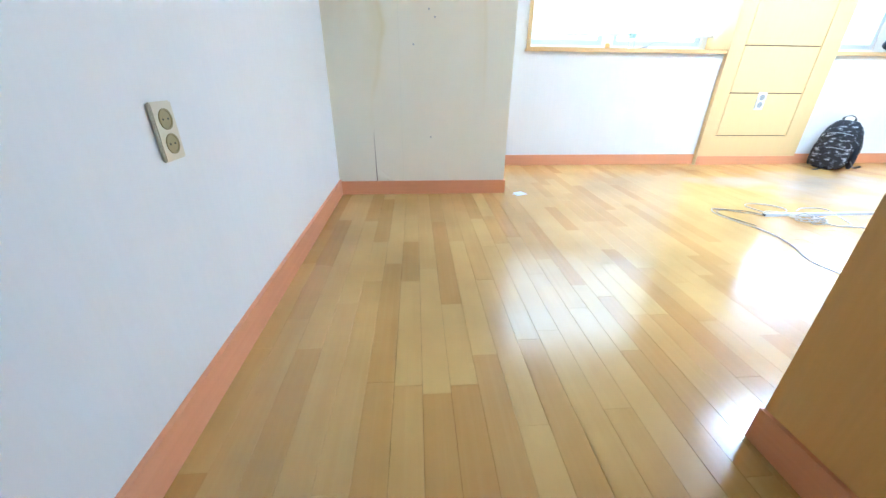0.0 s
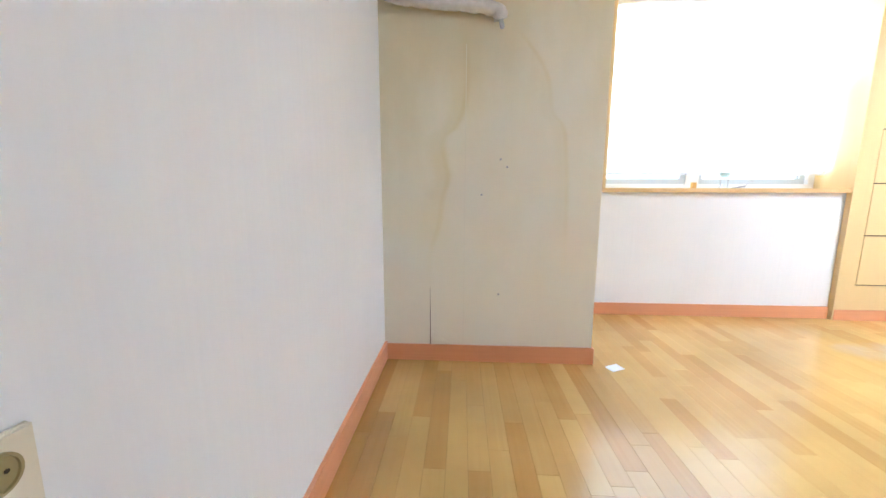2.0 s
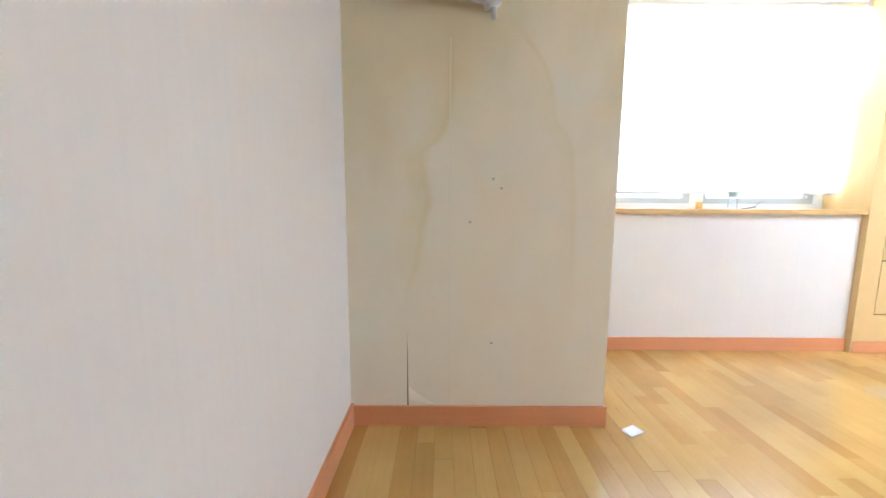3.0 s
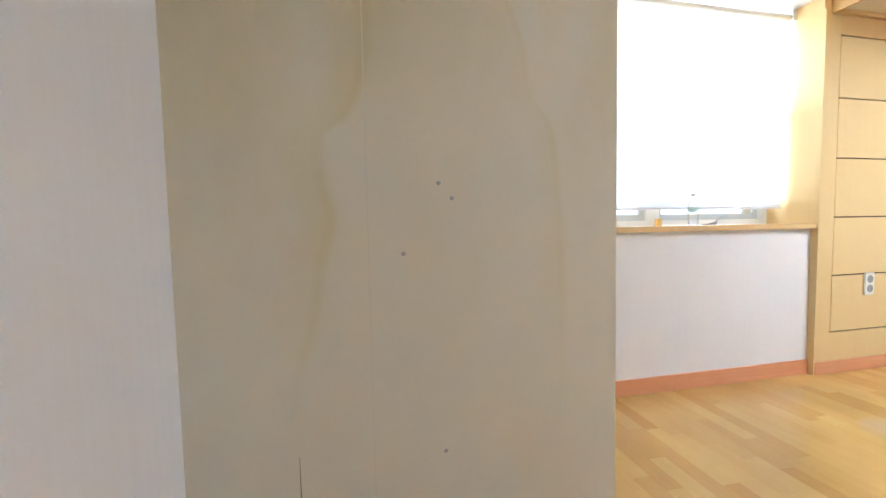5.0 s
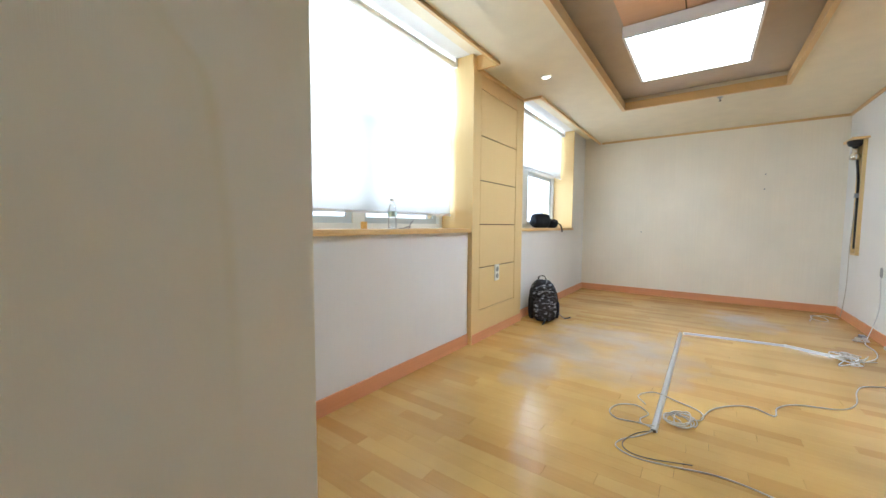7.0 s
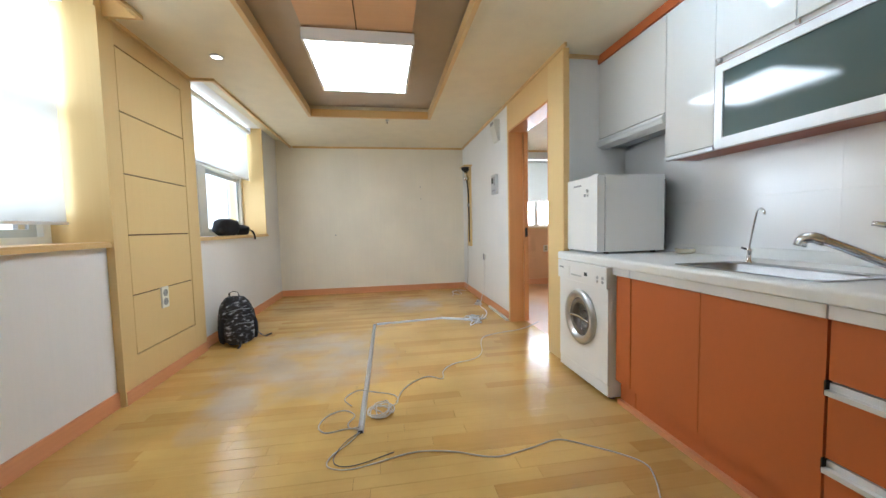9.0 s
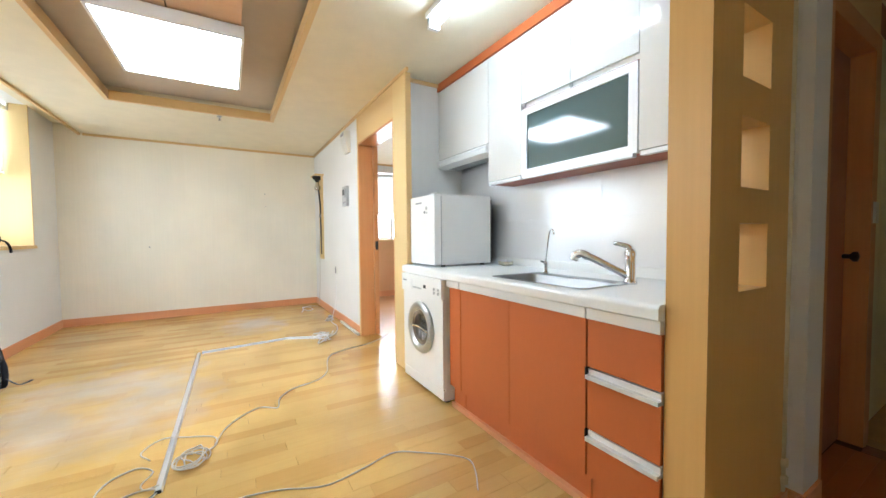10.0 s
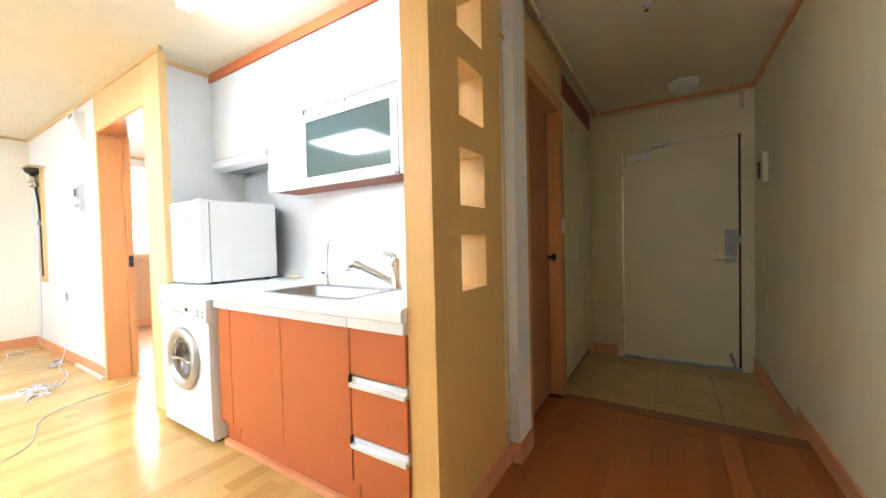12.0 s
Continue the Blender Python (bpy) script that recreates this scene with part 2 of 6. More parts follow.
def floor_wood(name, island):
    """Floor strips in varnished maple, with grey worn patches in the varnish by the conduit."""
    m = timber(name, (0.60, 0.385, 0.115), (0.42, 0.205, 0.045), 0.185, 1, 0.0, 0.72, island, 0.55, 1.6)
    n, l = m.node_tree.nodes, m.node_tree.links
    b = n["Principled BSDF"]
    b.inputs["Specular IOR Level"].default_value = 0.72
    base = b.inputs["Base Color"].links[0].from_socket
    geo = n.new("ShaderNodeNewGeometry")
    total = None
    for x, y, rx, ry in ((4.15, -1.04, 0.62, 0.52), (6.12, -2.1, 0.5, 0.36), (3.45, -0.72, 0.5, 0.2)):
        sub = n.new("ShaderNodeVectorMath")
        sub.operation = "SUBTRACT"
        sub.inputs[1].default_value = (x, y, 0)
        l.new(geo.outputs["Position"], sub.inputs[0])
        div = n.new("ShaderNodeVectorMath")
        div.operation = "MULTIPLY"
        div.inputs[1].default_value = (1 / rx, 1 / ry, 0)
        l.new(sub.outputs[0], div.inputs[0])
        ln = n.new("ShaderNodeVectorMath")
        ln.operation = "LENGTH"
        l.new(div.outputs[0], ln.inputs[0])
        if total is None:
            # the first patch is a worn ring round a sound middle
            rd = n.new("ShaderNodeMath")
            rd.operation = "SUBTRACT"
            rd.inputs[1].default_value = 0.62
            l.new(ln.outputs["Value"], rd.inputs[0])
            ra = n.new("ShaderNodeMath")
            ra.operation = "ABSOLUTE"
            l.new(rd.outputs[0], ra.inputs[0])
            ro = n.new("ShaderNodeMath")
            ro.inputs[1].default_value = 0.3
            l.new(ra.outputs[0], ro.inputs[0])
            total = ro.outputs[0]
        else:
            mn = n.new("ShaderNodeMath")
            mn.operation = "MINIMUM"
            l.new(total, mn.inputs[0])
            l.new(ln.outputs["Value"], mn.inputs[1])
            total = mn.outputs[0]
    ns = n.new("ShaderNodeTexNoise")
    ns.inputs["Scale"].default_value, ns.inputs["Detail"].default_value = 4.0, 6
    l.new(geo.outputs["Position"], ns.inputs[0])
    ad = n.new("ShaderNodeMath")
    ad.operation = "MULTIPLY_ADD"
    ad.inputs[1].default_value = 1.6
    l.new(ns.outputs[0], ad.inputs[0])
    l.new(total, ad.inputs[2])
    mr = n.new("ShaderNodeMapRange")
    mr.inputs[1].default_value, mr.inputs[2].default_value = 1.05, 1.95
    mr.inputs[3].default_value, mr.inputs[4].default_value = 0.85, 0.0
    l.new(ad.outputs[0], mr.inputs[0])
    mix = n.new("ShaderNodeMix")
    mix.data_type = "RGBA"
    l.new(mr.outputs[0], mix.inputs[0])
    l.new(base, mix.inputs[6])
    mix.inputs[7].default_value = (0.48, 0.40, 0.31, 1)
    # broad wear: varnish rubbed paler where people walk
    broad = n.new("ShaderNodeTexNoise")
    broad.inputs["Scale"].default_value, broad.inputs["Detail"].default_value = 1.5, 4
    l.new(geo.outputs["Position"], broad.inputs[0])
    tone = n.new("ShaderNodeMapRange")
    tone.inputs[1].default_value, tone.inputs[2].default_value = 0.35, 0.68
    tone.inputs[3].default_value, tone.inputs[4].default_value = 0.84, 1.10
    l.new(broad.outputs[0], tone.inputs[0])
    hue = n.new("ShaderNodeHueSaturation")
    l.new(tone.outputs[0], hue.inputs["Value"])
    l.new(mix.outputs[2], hue.inputs["Color"])
    l.new(hue.outputs[0], b.inputs["Base Color"])
    return m


def blind_cloth(name):
    """White roller-blind cloth that lets daylight through, and a little of the view."""
    m, n, l, b = mat_new(name)
    out = n["Material Output"]
    dif, tra, cle = n.new("ShaderNodeBsdfDiffuse"), n.new("ShaderNodeBsdfTranslucent"), n.new("ShaderNodeBsdfTransparent")
    dif.inputs[0].default_value = tra.inputs[0].default_value = (0.47, 0.465, 0.44, 1)
    cle.inputs[0].default_value = (1, 0.99, 0.96, 1)
    m1, m2 = n.new("ShaderNodeMixShader"), n.new("ShaderNodeMixShader")
    m1.inputs[0].default_value, m2.inputs[0].default_value = 0.5, 0.06
    l.new(dif.outputs[0], m1.inputs[1])
    l.new(tra.outputs[0], m1.inputs[2])
    l.new(m1.outputs[0], m2.inputs[1])
    l.new(cle.outputs[0], m2.inputs[2])
    l.new(m2.outputs[0], out.inputs[0])
    return m


def clear_glass(name, tint=(1, 1, 1), rough=0.0):
    m, n, l, b = mat_new(name)
    b.inputs["Base Color"].default_value = (*tint, 1)
    b.inputs["Roughness"].default_value = rough
    b.inputs["Transmission Weight"].default_value = 1
    b.inputs["IOR"].default_value = 1.45
    return m


def screened_pane(name, clear):
    """A pane behind an insect screen: it holds back part of the daylight and shines a little."""
    m, n, l, b = mat_new(name)
    tra, glo, mix = n.new("ShaderNodeBsdfTransparent"), n.new("ShaderNodeBsdfGlossy"), n.new("ShaderNodeMixShader")
    tra.inputs[0].default_value = (clear, clear, clear * 1.01, 1)
    glo.inputs["Roughness"].default_value = 0.02
    mix.inputs[0].default_value = 0.06
    l.new(tra.outputs[0], mix.inputs[1])
    l.new(glo.outputs[0], mix.inputs[2])
    l.new(mix.outputs[0], n["Material Output"].inputs[0])
    return m


def camouflage(name):
    m, n, l, b = mat_new(name)
    tc = n.new("ShaderNodeTexCoord")
    mp = n.new("ShaderNodeMapping")
    mp.inputs["Scale"].default_value = (19, 19, 40)
    l.new(tc.outputs["Object"], mp.inputs[0])
    ns = n.new("ShaderNodeTexNoise")
    ns.inputs["Scale"].default_value, ns.inputs["Detail"].default_value = 1.0, 2
    l.new(mp.outputs[0], ns.inputs[0])
    cr = n.new("ShaderNodeValToRGB")
    cr.color_ramp.interpolation = "CONSTANT"
    e = cr.color_ramp.elements
    e[0].position, e[0].color = 0.0, (0.006, 0.006, 0.008, 1)
    e[1].position, e[1].color = 0.52, (0.03, 0.03, 0.045, 1)
    for p, c in ((0.575, 0.09), (0.63, 0.36)):
        k = e.new(p)
        k.color = (c, c, c * 1.05, 1)
    l.new(ns.outputs[0], cr.inputs[0])
    l.new(cr.outputs[0], b.inputs["Base Color"])
    b.inputs["Roughness"].default_value = 0.75
    return m


PAPER = wallpaper("white_wallpaper", (0.81, 0.805, 0.79))
OLDPAPER = wallpaper("yellowed_wallpaper", (0.86, 0.81, 0.69), 0.05)
PLUG = surface("faded_plug", (0.50, 0.485, 0.47), 0.7, vary=0.1)
SEAM = wallpaper("darkened_paper_seam", (0.83, 0.785, 0.635))
# White wallpaper tinted cream: the hall's warm bounced light put into the colour.
BOUNCE_PAPER = wallpaper("warm_tinted_hall_paper", (0.81, 0.72, 0.48))
REDWOOD = timber("red_door_wood", (0.40, 0.155, 0.06), (0.28, 0.09, 0.035), 0.4, 2, 0.1, 0.3)
STAINED = stained_paper("stained_wallpaper")
CEIL_PAPER = surface("ceiling_paper", (0.80, 0.73, 0.56), 0.7, vary=0.04, bump=0.1, fine=60)
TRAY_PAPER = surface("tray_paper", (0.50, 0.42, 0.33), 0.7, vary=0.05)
FLOOR_PIECE = floor_wood("floor_strips", False)
FLOOR_REST = floor_wood("floor_strips_rest", True)
SKIRT = timber("orange_skirting", (0.74, 0.345, 0.16), (0.60, 0.245, 0.10), 0.4, 1, 0.0, 0.3)
SKIRT_X = timber("orange_skirting_x", (0.74, 0.345, 0.16), (0.60, 0.245, 0.10), 0.4, 0, 0.0, 0.3)
MAPLE = timber("maple_veneer", (0.74, 0.55, 0.25), (0.62, 0.42, 0.17), 0.42, 2, 0.0, 0.25, False, 0.5)
MAPLE_X = timber("maple_veneer_x", (0.72, 0.50, 0.22), (0.58, 0.36, 0.13), 0.4, 0, 0.0, 0.25, False, 0.6)
MAPLE_Y = timber("maple_veneer_y", (0.72, 0.50, 0.22), (0.58, 0.36, 0.13), 0.4, 1, 0.0, 0.25, False, 0.6)
PARTITION = timber("partition_veneer", (0.74, 0.45, 0.14), (0.64, 0.35, 0.09), 0.4, 2, 0.1, 0.2)
DOORWOOD = timber("orange_door_wood", (0.66, 0.31, 0.10), (0.50, 0.20, 0.06), 0.35, 2, 0.15, 0.3)
GROOVE = surface("dark_groove", (0.10, 0.05, 0.02), 0.8, vary=0.1)
TERRA = surface("terracotta_laminate", (0.52, 0.135, 0.032), 0.42, vary=0.05, scale=3, bump=0.02, stretch=(1, 1, 0.3))
BROWNRED = surface("brown_red_board", (0.29, 0.085, 0.05), 0.45, vary=0.06)
GLOSSWHITE = surface("gloss_white_lacquer", (0.83, 0.82, 0.79), 0.08, vary=0.01, scale=2, bump=0.0, coat=0.5)
WHITE = surface("white_enamel", (0.86, 0.86, 0.85), 0.28, vary=0.02, scale=3, bump=0.02)
WHITEPLASTIC = surface("white_plastic", (0.78, 0.77, 0.72), 0.4, vary=0.03)
YELLOWED = surface("yellowed_plastic", (0.80, 0.62, 0.27), 0.4, vary=0.05)
SASHGREY = surface("pale_grey_sash", (0.50, 0.53, 0.52), 0.4, vary=0.04)
IVORY = surface("ivory_plastic", (0.70, 0.64, 0.48), 0.4, vary=0.04)
DULLGOLD = surface("socket_shadow", (0.34, 0.28, 0.12), 0.5, vary=0.06)
COUNTER = surface("speckled_worktop", (0.86, 0.86, 0.84), 0.32, vary=0.02, scale=60, fine=300, bump=0.0)
STEEL = surface("brushed_steel", (0.33, 0.33, 0.33), 0.34, 1.0, 0.06, 10, 0.03, 200, stretch=(1, 12, 12))
CHROME = surface("chrome", (0.75, 0.75, 0.76), 0.1, 1.0, 0.02, bump=0.0)
RINGSTEEL = surface("satin_silver_ring", (0.52, 0.52, 0.51), 0.3, 0.8, 0.04, bump=0.0)
ALU = surface("pale_aluminium", (0.80, 0.81, 0.82), 0.36, 0.35, 0.04)
DARK = surface("black_plastic", (0.012, 0.012, 0.013), 0.45, vary=0.1)
NAVY = surface("black_cloth", (0.010, 0.012, 0.018), 0.85, vary=0.3, scale=20, bump=0.3)
GREY = surface("grey_plastic", (0.30, 0.31, 0.33), 0.45, vary=0.04)
SILVER = surface("silver_plastic", (0.50, 0.51, 0.52), 0.35, 0.3, 0.04)
DUCT = surface("dull_silver_duct", (0.56, 0.57, 0.60), 0.36, 0.55, 0.05)
CABLEGREY = surface("grey_cable", (0.55, 0.52, 0.47), 0.5, vary=0.05)
CABLEDARK = surface("dark_cable", (0.09, 0.085, 0.08), 0.5, vary=0.05)
BACKSPLASH = surface("satin_pearl_panel", (0.84, 0.84, 0.845), 0.28, 0.38, 0.02, 2.0, 0.0)
BLIND = blind_cloth("blind_cloth")
GLASS = clear_glass("window_glass")
SCREENED = screened_pane("screened_window_glass", 0.72)
SMOKED = surface("smoked_green_glass", (0.10, 0.145, 0.14), 0.07, 0.0, 0.02, bump=0.0, coat=0.6)
DRUM = surface("washer_window", (0.15, 0.13, 0.115), 0.12, 0.0, 0.45, scale=12, bump=0.0, coat=0.8)
# Cream paint made yellower to carry the hall's warm bounced light.
DOORPAINT = surface("cream_door_paint", (0.83, 0.74, 0.49), 0.4, vary=0.05, scale=2)
TILE = surface("tan_floor_tile", (0.66, 0.45, 0.18), 0.34, vary=0.12, scale=5, rand=0.06)
GROUT = surface("tile_grout", (0.28, 0.22, 0.15), 0.8)
# Floor strips recoloured dark red-brown: the hall's deep shade put into the colour.
SHADED_HALLWOOD = timber("shaded_hall_strips", (0.42, 0.13, 0.022), (0.30, 0.08, 0.012), 0.36, 1, 0.0, 0.7, True, 0.35)
BOARD = timber("peach_board", (0.74, 0.47, 0.27), (0.64, 0.37, 0.19), 0.5, 1, 0.0, 0.2)
THRESH = timber("threshold_wood", (0.30, 0.13, 0.06), (0.16, 0.06, 0.03), 0.4, 0, 0.1, 0.3)
PIPEPAINT = surface("cream_painted_pipe", (0.68, 0.60, 0.42), 0.4, vary=0.05)
FOAM = surface("white_pipe_wrap", (0.70, 0.68, 0.64), 0.8, vary=0.12, scale=18, bump=0.5, fine=50)
PEACH = wallpaper("peach_wainscot", (0.72, 0.42, 0.22), 0.05)
LAMP = glow("lamp_diffuser", (1.0, 0.98, 0.95), 19.0)
TUBE = glow("lamp_tube", (0.84, 0.93, 1.0), 29.0)
SPOT = glow("downlight_lens", (1.0, 0.92, 0.75), 8.0)
SKYCARD = glow("bright_outdoors", (1.0, 1.0, 1.0), 2.6)
CAMO = camouflage("camouflage_cloth")
BOTTLE = clear_glass("bottle_plastic", (0.96, 0.98, 1.0), 0.05)
BOTTLE.node_tree.nodes["Principled BSDF"].inputs["Alpha"].default_value = 0.4
LABELBLUE = surface("bottle_label", (0.50, 0.66, 0.66), 0.5, vary=0.3, scale=60)
YELLOW = surface("yellow_block", (0.70, 0.42, 0.12), 0.9, vary=0.15, scale=50, bump=0.4)
PAPERWHITE = surface("white_card", (0.82, 0.82, 0.84), 0.5, vary=0.03)

# ---- builders ----
ORIGIN = {}


def box(bm, x0, x1, y0, y1, z0, z1):
    v = [bm.verts.new(p) for p in ((x0, y0, z0), (x1, y0, z0), (x1, y1, z0), (x0, y1, z0), (x0, y0, z1), (x1, y0, z1), (x1, y1, z1), (x0, y1, z1))]
    for f in ((3, 2, 1, 0), (4, 5, 6, 7), (0, 1, 5, 4), (1, 2, 6, 5), (2, 3, 7, 6), (3, 0, 4, 7)):
        bm.faces.new([v[i] for i in f])
    return v


def thing(name, place, label, category, group="", kind=""):
    """An Empty at the thing's base; its parts hang under it."""
    ob = new(name)
    ob.empty_display_size = 0.05
    ob.location = place
    ORIGIN[ob.name] = Vector(place)
    return tagged(ob, label, category, group, kind)


def part(name, bm, material, parent=None, label="", bevel=0.0, smooth=False, seg=2):
    """Links a bmesh, in world coordinates, as one mesh object under a thing or a part."""
    if bevel:
        edges = [e for e in bm.edges if len(e.link_faces) == 2 and e.calc_face_angle(0) > 0.6]
        bmesh.ops.bevel(bm, geom=edges, offset=bevel, segments=seg, affect="EDGES", profile=0.6)
    o = ORIGIN.get(parent.name, Vector()) if parent else Vector()
    if parent and o.length:
        bmesh.ops.translate(bm, verts=bm.verts, vec=-o)
    bmesh.ops.recalc_face_normals(bm, faces=bm.faces)
    me = bpy.data.meshes.new(name)
    bm.to_mesh(me)
    bm.free()
    me.materials.append(material)
    if smooth:
        for p in me.polygons:
            p.use_smooth = True
    ob = new(name, me)
    if parent:
        ob.parent = parent
        ORIGIN[ob.name] = o
    if label:
        ob["label"] = label
    return ob


def slab(name, x0, x1, y0, y1, z0, z1, material, parent=None, bevel=0.002, label=""):
    bm = bmesh.new()
    box(bm, min(x0, x1), max(x0, x1), min(y0, y1), max(y0, y1), min(z0, z1), max(z0, z1))
    return part(name, bm, material, parent, label, bevel)


def setting(name, boxes, material, label, category, bevel=0.0):
    """A piece of the setting out of boxes that butt end to end."""
    bm = bmesh.new()
    for b in boxes:
        box(bm, *b)
    return tagged(part(name, bm, material, None, "", bevel), label, category, "", "structure")


def smooth_line(points, steps=6):
    p = [Vector(q) for q in points]
    p = [p[0] * 2 - p[1]] + p + [p[-1] * 2 - p[-2]]
    out = []
    for i in range(1, len(p) - 2):
        for k in range(steps):
            t = k / steps
            a, b, c, d = p[i - 1], p[i], p[i + 1], p[i + 2]
            out.append(0.5 * ((2 * b) + (c - a) * t + (2 * a - 5 * b + 4 * c - d) * t * t + (3 * b - a - 3 * c + d) * t ** 3))
    out.append(p[-2])
    return out


def tube(bm, points, radius, sides=8, ends=True):
    """A round tube along points; radius may be a list."""
    rings, side = [], None
    n = len(points)
    for i, p in enumerate(points):
        a, b = points[max(i - 1, 0)], points[min(i + 1, n - 1)]
        d = (Vector(b) - Vector(a)).normalized()
        if side is None:
            side = d.orthogonal().normalized()
        side = (side - d * side.dot(d)).normalized()
        up = d.cross(side)
        r = radius[i] if isinstance(radius, (list, tuple)) else radius
        rings.append([bm.verts.new(Vector(p) + (side * math.cos(2 * math.pi * k / sides) + up * math.sin(2 * math.pi * k / sides)) * r) for k in range(sides)])
    for r0, r1 in zip(rings, rings[1:]):
        for k in range(sides):
            bm.faces.new((r0[k], r0[(k + 1) % sides], r1[(k + 1) % sides], r1[k]))
    if ends:
        bm.faces.new(rings[0])
        bm.faces.new(rings[-1][::-1])


def lathe(bm, profile, centre, axis="z", sides=28):
    """A turned shape: profile rows of (radius, height) along the axis."""
    rings = []
    c = Vector(centre)
    for r, h in profile:
        ring = []
        for k in range(sides):
            u, w = r * math.cos(2 * math.pi * k / sides), r * math.sin(2 * math.pi * k / sides)
            ring.append(bm.verts.new(c + Vector({"z": (u, w, h), "y": (u, h, w), "x": (h, u, w)}[axis])))
        rings.append(ring)
    for r0, r1 in zip(rings, rings[1:]):
        for k in range(sides):
            bm.faces.new((r0[k], r0[(k + 1) % sides], r1[(k + 1) % sides], r1[k]))
    if profile[0][0] > 0:
        bm.faces.new(rings[0])
    if profile[-1][0] > 0:
        bm.faces.new(rings[-1][::-1])
    bmesh.ops.remove_doubles(bm, verts=bm.verts, dist=0.00005)


def turned(name, profile, centre, axis, material, parent, label="", sides=28):
    bm = bmesh.new()
    lathe(bm, profile, centre, axis, sides)
    return part(name, bm, material, parent, label, smooth=True)


def piped(name, points, radius, material, parent, label="", sides=8, steps=6):
    bm = bmesh.new()
    tube(bm, smooth_line(points, steps) if steps else [Vector(p) for p in points], radius, sides)
    return part(name, bm, material, parent, label, smooth=True)

# ---- plan ----
EAST, SOUTH, CEIL = 7.25, -3.11, 2.47
COLX, COLY = 1.24, -0.948
W1, W2 = (1.60, 3.495), (4.572, 6.57)          # window openings along the north wall
SILL, HEAD = 1.045, 2.565
PX0, PX1, PF, PB = 1.412, 1.5355, -3.082, -3.75  # perforated partition
KBACK, KLEFT = -3.75, 3.74
ENDY, LOW = -6.2, -0.11
DOORX = (3.848, 4.845)                           # doorway to the next room
SKIRT_H = 0.1

# ---- large structure ----
setting("wall_west", [(-0.2, 0, -3.78, 0.5, -0.3, 2.8)], PAPER, "white ribbed wallpaper wall along the hall and room", "wall")
setting("wall_hall_west", [(-0.2, 0.07, ENDY, -3.78, -0.3, 2.8)], BOUNCE_PAPER, "wallpaper wall along the entrance hall, tinted cream for warm bounced light", "wall")
setting("wall_column", [(0, COLX, COLY, 0, -0.1, CEIL)], STAINED, "boxed-out corner wall in yellowed, water-stained wallpaper", "wall")
north = [(0, W1[0], 0, 0.5, -0.1, 2.8), (W1[0], W1[1], 0, 0.5, -0.1, SILL), (W1[0], W1[1], 0, 0.5, HEAD, 2.8), (W1[1], W2[0], 0, 0.5, -0.1, 2.8),
         (W2[0], W2[1], 0, 0.5, -0.1, SILL), (W2[0], W2[1], 0, 0.5, HEAD, 2.8), (W2[1], EAST + 0.5, 0, 0.5, -0.1, 2.8)]
setting("wall_north", north, PAPER, "white wallpaper wall with two wide windows", "wall")
setting("wall_east", [(EAST, EAST + 0.5, -3.31, 0, -0.1, 2.8)], OLDPAPER, "plain pale wallpaper end wall with a few marks", "wall")
setting("wall_south", [(DOORX[1] + 0.022, EAST, -3.29, SOUTH, -0.1, 2.8), (DOORX[0], DOORX[1] + 0.022, -3.29, SOUTH, 2.25, 2.8),
                       (KLEFT, DOORX[0], KBACK, SOUTH, -0.1, 2.8), (3.585, KLEFT, SOUTH - 0.012, SOUTH, -0.1, 2.8)], PAPER, "white wallpaper wall with a doorway", "wall")
setting("wall_kitchen", [(1.40, KLEFT + 0.15, KBACK - 0.1, KBACK, -0.1, 2.8)], PAPER, "white wall behind the kitchen units", "wall")
setting("wall_hall", [(1.40, 1.75, -3.93, -3.851, -0.1, 2.8), (1.40, 1.75, -4.76, -3.93, 2.12, 2.8), (1.40, 1.75, -4.80, -4.76, -0.3, 2.8),
                      (1.8, 1.95, ENDY, -4.80, -0.3, 2.8), (1.75, 1.95, -4.80, KBACK - 0.1, -0.3, 2.8)], BOUNCE_PAPER, "wallpaper wall along the entrance hall, tinted cream for warm bounced light", "wall")
setting("wall_entrance", [(-0.2, 0.10, ENDY - 0.25, ENDY, -0.3, 2.8), (1.18, 1.95, ENDY - 0.25, ENDY, -0.3, 2.8), (0.10, 1.18, ENDY - 0.25, ENDY, 2.10, 2.8)],
        BOUNCE_PAPER, "wallpaper wall round the front door, tinted cream for warm bounced light", "wall")

# ceiling with the raised tray and the curtain recesses along the windows
TX0, TX1, TY0, TY1 = 2.0, 5.535, -2.325, -0.86
RY = -0.25
c0, c1 = CEIL, 2.80
bm = bmesh.new()
for b in ((0, TX0, SOUTH, COLY, c0, c1), (0, COLX, COLY, 0, c0, c1), (COLX, TX0, COLY, RY, c0, c1), (TX0, TX1, TY1, RY, c0, c1), (TX0, TX1, SOUTH, TY0, c0, c1), (TX1, EAST, SOUTH, RY, c0, c1),
          (3.56, 4.52, RY, 0, c0, c1), (COLX, 3.56, RY, 0, HEAD, c1), (4.52, EAST, RY, 0, HEAD, c1),
          (PX0, KLEFT, KBACK, SOUTH, c0, c1), (0, PX0, ENDY, SOUTH, CEIL - 0.02, c1), (PX0, 1.95, ENDY, KBACK, CEIL - 0.02, c1)):
    box(bm, *b)
tagged(part("ceiling", bm, CEIL_PAPER), "cream papered ceiling with a stepped tray and window recesses", "ceiling", "", "structure")
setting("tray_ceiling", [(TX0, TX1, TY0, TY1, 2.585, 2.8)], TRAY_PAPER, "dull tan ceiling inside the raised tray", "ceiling")

